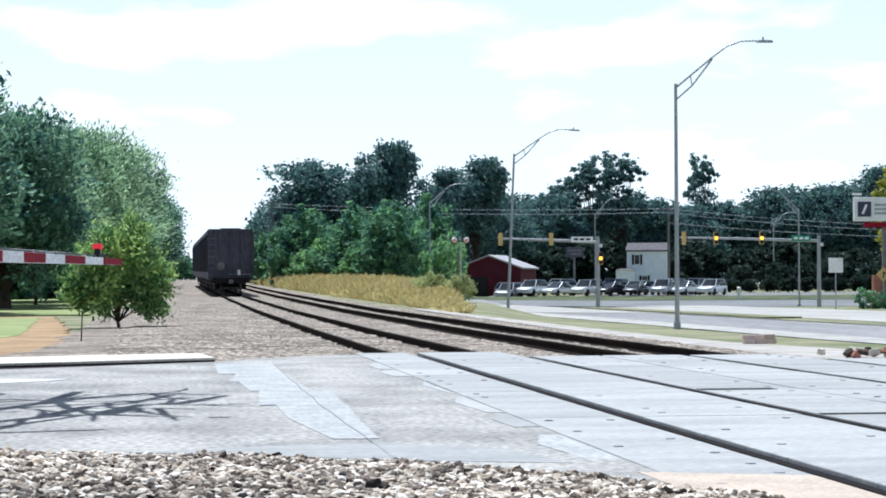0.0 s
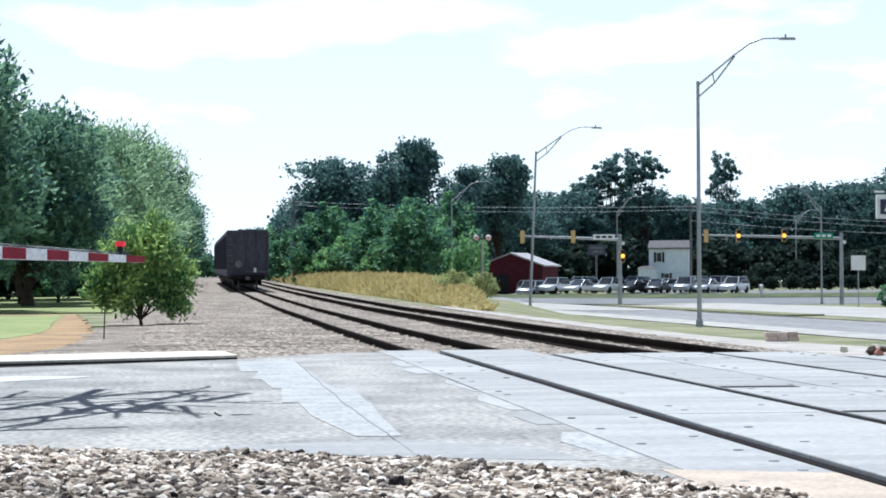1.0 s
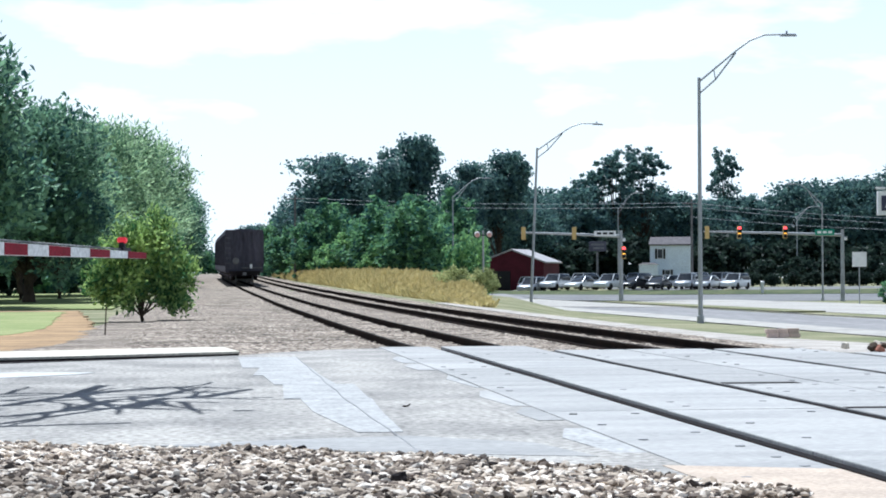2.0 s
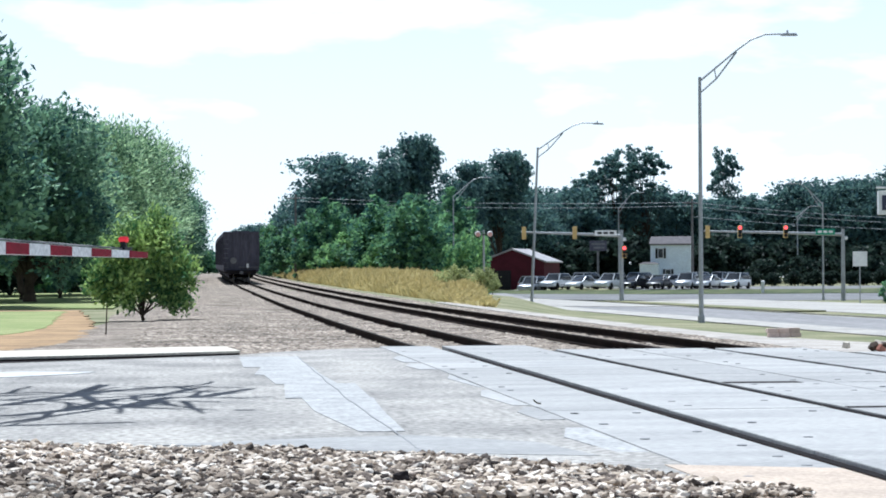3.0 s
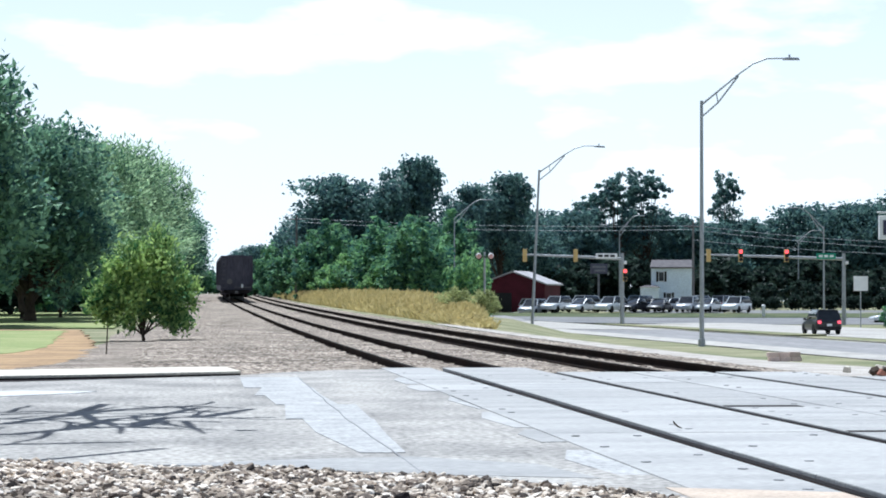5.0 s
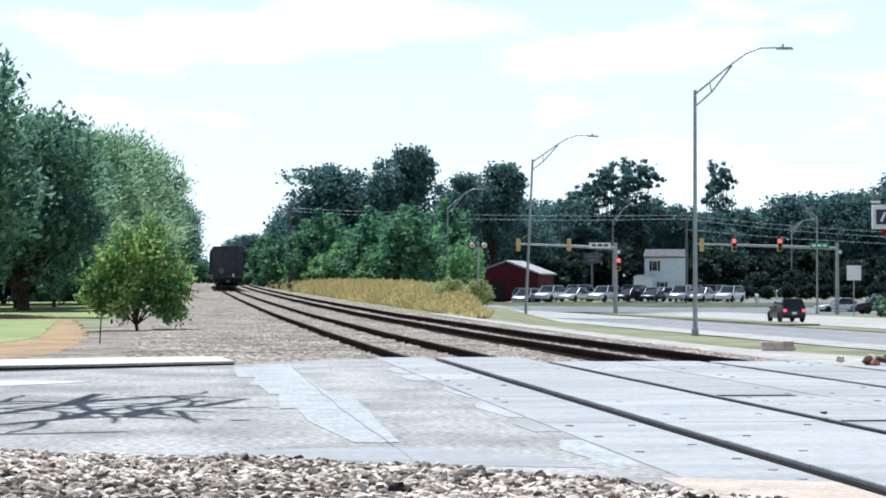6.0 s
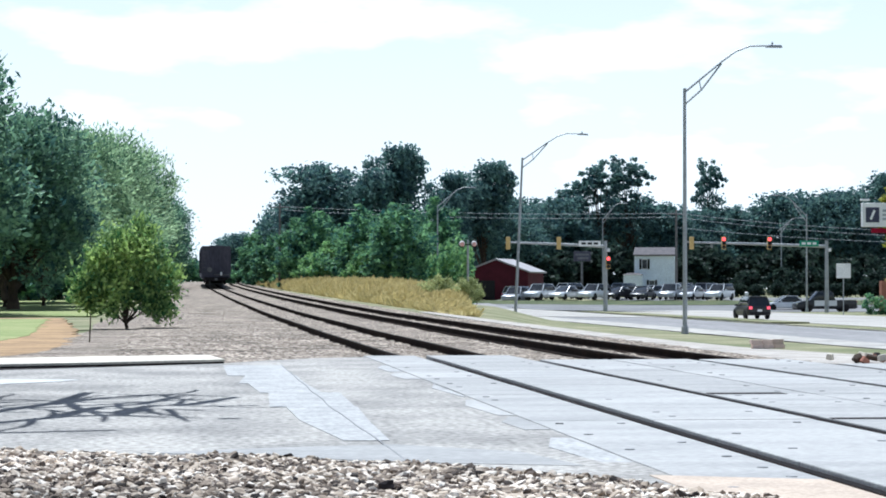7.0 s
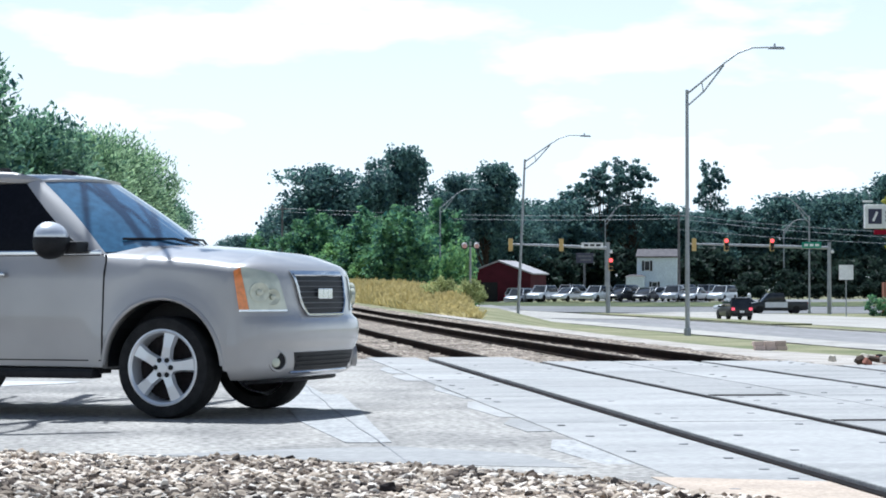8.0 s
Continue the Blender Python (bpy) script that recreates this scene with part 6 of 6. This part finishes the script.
    loop = [front(gy(0.81) * u, 0.81, 0.02) for u in np.linspace(-1, 1, 9)] + [front(gy(z), z, 0.016) for z in (0.83, 0.86, 0.9, 0.95, 1.0, 1.06, 1.10)] + [front(gy(1.12) * u, 1.125, 0.014) for u in np.linspace(1, -1, 9)] + [front(-gy(z), z, 0.016) for z in (1.10, 1.06, 1.0, 0.95, 0.9, 0.86, 0.83)]
    tube(bm, loop + [loop[0]], 0.012, 7)
    part("grille_surround", bm, M["chrome"], gr, smooth=True)
    rows = [[front(gy(1.12) * u * 1.05, z, 0.018 - 0.1 * (z - 1.13)) for u in np.linspace(-1, 1, 11)] for z in (1.122, 1.14, 1.158)]
    patch("hood_moulding", M["chrome"], rows, gr, "bright moulding over the grille")
    bm = B()
    for i in range(3):
        p = front((i - 1) * 0.092, 0.975, 0.028)
        box(bm, p, (0.02, 0.084, 0.085), bevel=0.008)
    part("badge", bm, M["chrome"], gr, "bright metal badge")
    rows = [[front((0.52 + 0.05 * (z - 0.38) / 0.13) * u, z, 0.008) for u in np.linspace(-1, 1, 13)] for z in np.linspace(0.375, 0.515, 6)]
    li = patch("lower_intake", M["black"], rows, t)
    for z in (0.41, 0.445, 0.48):
        bm = B()
        tube(bm, [front(0.52 * u, z, 0.014) for u in np.linspace(-1, 1, 11)], 0.005, 5)
        part("intake_bar", bm, M["black"], li)
    bm = B()
    tube(bm, [front(0.57 * u, 0.36, 0.01) for u in np.linspace(-1, 1, 13)], 0.013, 6)
    part("intake_lip", bm, M["chrome"], li, smooth=True)
    bm = B()
    tube(bm, [(front(0.85 * u, 0.31, 0)[0] - 0.05, 0.85 * u, 0.29) for u in np.linspace(-1, 1, 15)], 0.018, 6)
    part("air_dam", bm, M["black"], t)

    # wheels
    wheels = []
    for c in (0.0, AX):
        for s in (-1, 1):
            w = new("wheel")
            w.parent = t
            w.location = (c, s * 0.855, R)
            bm = B()
            lathe(bm, [(0.295, -0.13), (0.34, -0.145), (0.385, -0.135), (R, -0.09), (R, 0.09), (0.385, 0.135), (0.34, 0.145), (0.295, 0.13)], "Y", 40)
            for f in [f for f in bm.faces if len(f.verts) > 4]:
                bm.faces.remove(f)
            part("tyre", bm, M["rubber"], w, smooth=True)
            bm = B()
            lathe(bm, [(0.30, s * 0.118), (0.302, s * 0.135), (0.288, s * 0.138), (0.272, s * 0.125), (0.262, s * 0.06), (0.262, -s * 0.1)], "Y", 40)
            for f in [f for f in bm.faces if len(f.verts) > 4]:
                bm.faces.remove(f)
            part("rim", bm, M["alloy"], w, smooth=True)
            bm = B()
            lathe(bm, [(0.262, -s * 0.02), (0.262, -s * 0.01), (0.1, s * 0.0)], "Y", 30)
            part("brake_disc", bm, M["gap"], w)
            for i in range(5):
                bm = B()
                vs = []
                for r0, hw, y0 in ((0.06, 0.052, 0.118), (0.16, 0.046, 0.128), (0.278, 0.066, 0.118)):
                    vs.append([bm.verts.new((a, s * b, r0)) for a, b in ((-hw, y0 - 0.035), (hw, y0 - 0.035), (hw * 0.72, y0), (-hw * 0.72, y0))])
                for a, b in zip(vs, vs[1:]):
                    for q in range(4):
                        bm.faces.new((a[q], a[(q + 1) % 4], b[(q + 1) % 4], b[q]))
                bm.faces.new(vs[0])
                bm.faces.new(vs[-1])
                bm.transform(Matrix.Rotation(i * math.tau / 5 + 0.21, 4, "Y"))
                part("spoke", bm, M["alloy"], w)
            bm = B()
            lathe(bm, [(0.095, s * 0.085), (0.09, s * 0.115), (0.04, s * 0.128), (0.038, s * 0.135)], "Y", 20)
            part("hub", bm, M["alloy"], w, smooth=True)
            for i in range(6):
                a = i * math.tau / 6
                bm = B()
                lathe(bm, [(0.021, s * 0.10), (0.021, s * 0.128)], "Y", 8, (0.065 * math.cos(a), 0, 0.065 * math.sin(a)))
                part("wheel_nut", bm, M["black"], w)
            wheels.append(w)
    return t, wheels


# ---- crossing gate and overhead truss ----
def gate():
    g = thing("crossing_gate", pose(-3.60, 12.19, -0.02, 0, 0, 70), "railway crossing gate with a red and white striped arm", "crossing gate")
    bm = B()
    tube(bm, [(0, 0.35, -0.1), (0, 0.35, 4.2)], [0.09, 0.08], 10)
    part("mast", bm, M["steel"], g)
    bm = B()
    box(bm, (0, 0.2, 1.15), (0.55, 0.3, 0.75), bevel=0.04)
    part("mechanism_box", bm, M["steel"], g)
    bm = B()
    box(bm, (-0.9, -0.05, 1.15), (1.2, 0.12, 0.35), bevel=0.03)
    part("counterweight", bm, M["darksteel"], g)
    arm = new("arm")
    arm.parent = g
    L = 9.0

    def hh(x):
        return float(np.interp(x, [0, 7, 9], [0.18, 0.086, 0.052]))
    bm = B()
    rings = []
    for x in np.linspace(0.2, L, 12):
        k = hh(x) / 2
        rings.append([bm.verts.new((x, y, z)) for y, z in ((-0.03, -k), (0.03, -k), (0.03, k), (-0.03, k))])
    for a, b in zip(rings, rings[1:]):
        for i in range(4):
            bm.faces.new((a[i], a[(i + 1) % 4], b[(i + 1) % 4], b[i]))
    bm.faces.new(rings[0])
    bm.faces.new(rings[-1])
    part("bar", bm, M["white"], arm)
    for i in range(10):
        x1 = L - 0.01 - i * 0.812
        x0 = x1 - 0.406
        bm = B()
        k0, k1 = hh(x0) * (0.46 if i else 0.5), hh(x1) * (0.46 if i else 0.5)
        vs = [bm.verts.new((x, y, z)) for y in (-0.036, 0.036) for x, z in ((x0, -k0), (x1, -k1), (x1, k1), (x0, k0))]
        for f in ((0, 1, 2, 3), (7, 6, 5, 4), (0, 4, 5, 1), (1, 5, 6, 2), (2, 6, 7, 3), (3, 7, 4, 0)):
            bm.faces.new([vs[q] for q in f])
        part("red_stripe", bm, M["red"], arm, "red reflective stripe")
    bm = B()
    box(bm, (L - 0.42, 0, 0.04), (0.18, 0.05, 0.04), bevel=0.01)
    box(bm, (L - 0.47, 0, 0.07), (0.04, 0.05, 0.07), bevel=0.01)
    lb = part("lamp_bracket", bm, M["black"], arm)
    bm = B()
    lathe(bm, [(0.018, -0.04), (0.026, -0.03), (0.026, 0.03), (0.018, 0.04)], "Y", 12, (L - 0.47, 0, 0.12))
    part("tip_lamp", bm, M["tip"], lb)
    bm = B()
    tube(bm, [(0.3, 0, 0.10), (L * 0.5, 0, 0.078), (L - 0.45, 0, 0.045)], 0.007, 5)
    part("lamp_cable", bm, M["darksteel"], arm)
    return arm


def overhanging_tree():
    """A tree beside the road whose bare boughs reach over it and shade it."""
    t = thing("roadside_tree", pose(0, 0, 0), "old tree beside the road with bare boughs reaching over it", "tree")
    z0 = 5.6
    k = Vector((sd.x / sd.z * z0, sd.y / sd.z * z0, z0))
    bm = B()
    tube(bm, [(-11, 26, -0.2), (-10.9, 26, 2.5), (-10.4, 25.6, 4.6)], [0.42, 0.34, 0.28], 12)
    part("trunk", bm, M["bark"], t)
    ways = [[(-8, 19.6), (-4, 19.0), (-1.62, 19.6), (-1.2, 20.9), (-0.8, 22.2), (-0.35, 22.9), (0.35, 22.3)],
            [(-8, 19.4), (-3, 18.0), (-1.4, 18.0), (-1.0, 18.9), (-0.6, 19.3), (-0.35, 20.1), (0.12, 19.7)],
            [(-3.2, 20.2), (-1.6, 21.3), (-1.1, 21.6), (-0.95, 20.2), (-0.75, 19.5)],
            [(-1.2, 20.9), (-0.95, 23.2), (-0.4, 22.5), (0.0, 22.9)],
            [(-0.6, 19.3), (-0.3, 20.6), (0.1, 20.6), (0.56, 20.6)], [(0.0, 20.6), (0.15, 21.4), (0.4, 22.3)],
            [(-3, 18.6), (-1.6, 19.8), (-1.3, 19.7)], [(0.2, 18.6), (0.36, 18.6)],
            [(-2.2, 21.5), (-1.5, 21.8), (-0.9, 21.2), (-0.4, 21.4), (0.1, 21.9)], [(-1.9, 20.6), (-1.3, 20.2), (-0.7, 20.9), (-0.2, 21.7)], [(-1.0, 19.0), (-0.75, 20.3), (-0.45, 21.0), (-0.1, 22.5)], [(-2.5, 16.6), (-1.2, 16.9), (-0.55, 17.2)]]
    for i, w in enumerate(ways):
        bm = B()
        n = len(w)
        pts = [Vector((x, y, 0)) + k + Vector((0, 0, 0.25 * math.sin(j * 1.7 + i))) for j, (x, y) in enumerate(w)]
        if i < 2:
            pts[0] = Vector((-10.4, 25.6, 4.5))
        tube(bm, pts, [(0.115 if i < 2 else 0.085) * (1 - 0.55 * j / n) for j in range(n)], 7)
        part("bough", bm, M["bark"], t)
    # bare twigs off the boughs
    rng = random.Random(29)
    for i in range(30):
        w = ways[rng.choice((0, 0, 1, 1, 2, 3, 4, 8, 9, 10))]
        j = rng.randrange(len(w) - 1)
        f = rng.random()
        x, y = w[j][0] + (w[j + 1][0] - w[j][0]) * f, w[j][1] + (w[j + 1][1] - w[j][1]) * f
        if x < -2.6:
            continue
        pts, a = [], rng.uniform(-1.5, 1.5)
        for q in range(5):
            pts.append(Vector((x, y, 0.1 * q)) + k)
            a += rng.uniform(-0.5, 0.5)
            x, y = x + 0.17 * math.cos(a), y + 0.42 * math.sin(a)
        bm = B()
        tube(bm, pts, [0.045, 0.04, 0.034, 0.028, 0.02], 5)
        part("twig", bm, M["bark"], t)


overhanging_tree()


# ---- gravel ----
def gravel():
    """Loose stones on the near verge: single stones along the edge, the rest joined."""
    rng = np.random.default_rng(9)
    edge_x = np.array([-3.0, -1.13, 0.22, 1.16, 1.74, 2.19, 2.44, 3.2])
    edge_y = np.array([15.2, 14.68, 14.2, 13.45, 12.95, 12.35, 11.45, 10.2])
    slab("gravel_bed", [(-30, 12.6), (-3, 15.15), (-1.13, 14.65), (0.22, 14.15), (1.16, 13.4), (1.74, 12.9), (2.19, 12.3), (2.44, 11.4), (2.6, 9), (3, -8), (-30, -8)], -0.01, 0.1, M["ballast"], "bed of crushed stone beside the road", "gravel")
    slab("ballast_near", [(2.6, 9.0), (12.5, 6.0), (12.5, -8), (2.6, -8)], -0.06, 0.1, M["ballast"], "crushed stone between and beside the rails", "gravel")
    protos = []
    for k in range(10):
        bm = B()
        bmesh.ops.create_icosphere(bm, subdivisions=1, radius=1.0)
        for v in bm.verts:
            v.co *= 0.72 + 0.5 * rng.random()
        for v in bm.verts:
            v.co.z *= 0.55
            v.co.x *= 1.25
        me = bpy.data.meshes.new("stone")
        bm.to_mesh(me)
        bm.free()
        me.materials.append(M["stones"])
        protos.append(me)
    g = thing("gravel_stones", pose(0, 0, 0), "loose grey and tan crushed stones on the verge", "gravel", kind="structure")
    verts, faces = [], []
    singles = 0
    co = [np.array([v.co[:] for v in me.vertices]) for me in protos]
    fc = [[tuple(p.vertices) for p in me.polygons] for me in protos]
    total = 0
    for i in range(24000):
        x = rng.uniform(-2.2, 2.75)
        y = rng.uniform(10.6, 15.0)
        ye = np.interp(x, edge_x, edge_y) + 0.05 * math.sin(x * 9) + 0.05 * rng.normal()
        if y > ye + (0.25 if rng.random() < 0.02 else 0):
            continue
        k = int(rng.integers(0, 10))
        s = 0.012 + 0.022 * rng.random() ** 1.8
        mound = 0.025 * noise.noise(Vector((x * 1.3, y * 1.3, 0))) + min(0.015, (ye - y) * 0.02)
        m = Matrix.LocRotScale((x, y, max(-0.005, mound) + s * rng.uniform(0.0, 0.6)), Euler((rng.normal() * 0.35, rng.normal() * 0.35, rng.uniform(0, 6.28))), (s, s, s))
        if singles < 300 and ye - y < 0.35 and -1.6 < x < 2.3:
            ob = new("stone", protos[k])
            ob.parent = g
            ob.matrix_basis = m
            singles += 1
        else:
            mm = np.array(m)
            pts = co[k] @ mm[:3, :3].T + mm[:3, 3]
            verts.append(pts)
            faces += [tuple(total + q for q in f) for f in fc[k]]
            total += len(pts)
    me = bpy.data.meshes.new("gravel_rest")
    me.from_pydata(np.concatenate(verts).tolist(), [], faces)
    me.materials.append(M["stones"])
    tagged(new("gravel_rest", me), "loose crushed stones covering the near verge", "gravel", kind="stuff")


def stones_material():
    m = stone_mat("loose_stones", STONES, 30, 0.2)
    n, l = m.node_tree.nodes, m.node_tree.links
    rp = [q for q in n if q.bl_idname == "ShaderNodeValToRGB"][0]
    geo = [q for q in n if q.bl_idname == "ShaderNodeNewGeometry"][0]
    oi, ad, fr = n.new("ShaderNodeObjectInfo"), n.new("ShaderNodeMath"), n.new("ShaderNodeMath")
    ad.operation, fr.operation = "ADD", "FRACT"
    l.new(geo.outputs["Random Per Island"], ad.inputs[0])
    l.new(oi.outputs["Random"], ad.inputs[1])
    l.new(ad.outputs[0], fr.inputs[0])
    l.new(fr.outputs[0], rp.inputs["Fac"])
    return m


M["stones"] = stones_material()


def leaf_on_road():
    bm = B()
    rows = [[bm.verts.new((x * 0.05, y * 0.03 * math.cos(x * 1.4), 0.012 * x * x + 0.008 * y * y)) for y in (-1, 0, 1)] for x in np.linspace(-1, 1, 7)]
    fs = [bm.faces.new((a[i], a[i + 1], b[i + 1], b[i])) for a, b in zip(rows, rows[1:]) for i in range(2)]
    bmesh.ops.solidify(bm, geom=fs, thickness=0.003)
    return tagged(part("dry_leaf", bm, M["bark"]), "curled dry brown leaf blown over the road", "leaf")


def dark_rock():
    bm = B()
    bmesh.ops.create_icosphere(bm, subdivisions=2, radius=0.055)
    for v in bm.verts:
        v.co *= 0.8 + 0.35 * noise.noise(v.co * 30)
        v.co.z *= 0.8
    ob = tagged(part("rock", bm, M["gap"]), "large dark stone among the gravel", "rock")
    ob.location = (0.94, 11.5, 0.045)


dry_leaf = leaf_on_road()
dark_rock()
gate_arm = gate()
gravel()
parked()
last_car = hopper_car()
train = [last_car] + [copy_thing(last_car, pose(4.09, 168 + 16.9 * i, 0)) for i in range(1, 7)]
truck, truck_wheels = hero_suv()
dark_suv = car("moving_car", "suv", paint_black, "black sport utility car braking at the signals", pose(41, 150, -1.2) @ Matrix.Scale(0.9, 4), brake=True)
pickup = car("moving_pickup", "pickup", paint_black, "black pickup truck with white door panels in the cross street", pose(62, 216, -1.2), door=paint_white)
white_car = car("moving_car", "sedan", paint_white, "white sedan in the cross street", pose(70, 226, -1.2))


# ---- what moves ----
def motions():
    # the train draws away along the track
    far = [(0, 168.0), (1, 184.0), (2, 199.7), (3, 214.5), (4, 228.4), (5, 241.5), (6, 253.6), (7, 265.0), (8, 276.0)]
    for i, c in enumerate(train):
        rows = []
        for t, y in far:
            yy = y + 16.9 * i
            rows.append((t, pose(4.09 + xc(yy), yy, zt(yy + 8) - 0.5 * (zt(yy + 14) - zt(yy + 2)) * 16 / 12, math.degrees(math.atan((zt(yy + 14) - zt(yy + 2)) / 12)), 0, math.degrees(math.atan((xc(yy) - xc(yy + 16)) / 16)))))
        walk(c, rows)
    # the gate arm lifts
    lift = [(0, -0.58), (3.0, -0.58), (3.4, -0.35), (3.6, 0.75), (3.8, 3.3), (4.0, 6.0), (4.2, 8.8), (4.4, 12.4), (4.5, 14.0), (4.7, 18.6), (5.2, 45), (5.8, 70), (6.3, 82), (6.6, 84), (8, 84)]
    walk(gate_arm, [(t, pose(0, 0, 1.33, 0, -b, 0)) for t, b in lift])
    # the near truck drives over the crossing
    hx, hy = math.cos(HEAD), math.sin(HEAD)
    run = [(0, -33.0), (2, -24.7), (4, -16.4), (6, -8.1), (7, -3.97), (7.2, -3.15), (7.4, -2.33), (7.6, -1.53), (7.8, -0.74), (8, 0.0)]
    walk(truck, [(t, pose(0.215 + d * hx, 19.68 + d * hy, 0, 0, 0, math.degrees(HEAD))) for t, d in run])
    for w in truck_wheels:
        lx, ly, lz = w.location
        rows = []
        for i in range(81):
            d = float(np.interp(i / 10, [q[0] for q in run], [q[1] for q in run]))
            rows.append((i / 10, pose(lx, ly, lz, 0, math.degrees(d / 0.40), 0)))
        walk(w, rows)
    # traffic at the signals
    walk(dark_suv, [(t, pose(x, y, -1.04, 0, 0, rz)) for t, x, y, rz in [(0, 36.5, 80, 88), (2.8, 37.0, 121, 88), (3.5, 37.4, 131.5, 88), (4.5, 37.8, 141.5, 89), (6, 38.0, 153.5, 91), (6.5, 37.65, 156.0, 92), (7, 37.45, 158, 92), (7.5, 37.2, 160, 92), (8, 37.0, 162, 92)]])
    walk(pickup, [(t, pose(x, 216, -1.15, 0, 0, 180)) for t, x in [(0, 90), (4, 72.1), (6, 62.6), (7, 58.05), (7.5, 55.65), (8, 53.2)]])
    walk(white_car, [(t, pose(x, 226, -1.15, 0, 0, 183)) for t, x in [(0, 93), (4, 71), (6, 61.2), (7, 56.8), (8, 52)]])
    # a dry leaf blows over the road
    tumble = [(0, -1.7, 17.6), (0.5, -0.69, 17.67), (0.8, -0.14, 17.55), (1, 0.11, 17.75), (1.2, 0.46, 18.0), (1.5, 0.84, 18.15), (1.7, 1.12, 18.1), (2.3, 1.9, 18.3), (3, 2.54, 18.39), (3.8, 2.8, 18.0), (4.5, 2.97, 17.55), (4.7, 3.2, 17.9), (5.8, 4.6, 18.4), (8, 7.5, 19)]
    walk(dry_leaf, [(t, pose(x, y, 0.035, 20 * math.sin(t * 9), 25 * math.sin(t * 7), 70 * math.sin(t * 2.3))) for t, x, y in tumble])
    # the signals change from amber to red as the added plates slide
    for s, a, b in added_masks:
        walk(s, [(0, Matrix.Translation(a)), (1.95, Matrix.Translation(a)), (2.05, Matrix.Translation(b)), (8, Matrix.Translation(b))])


motions()
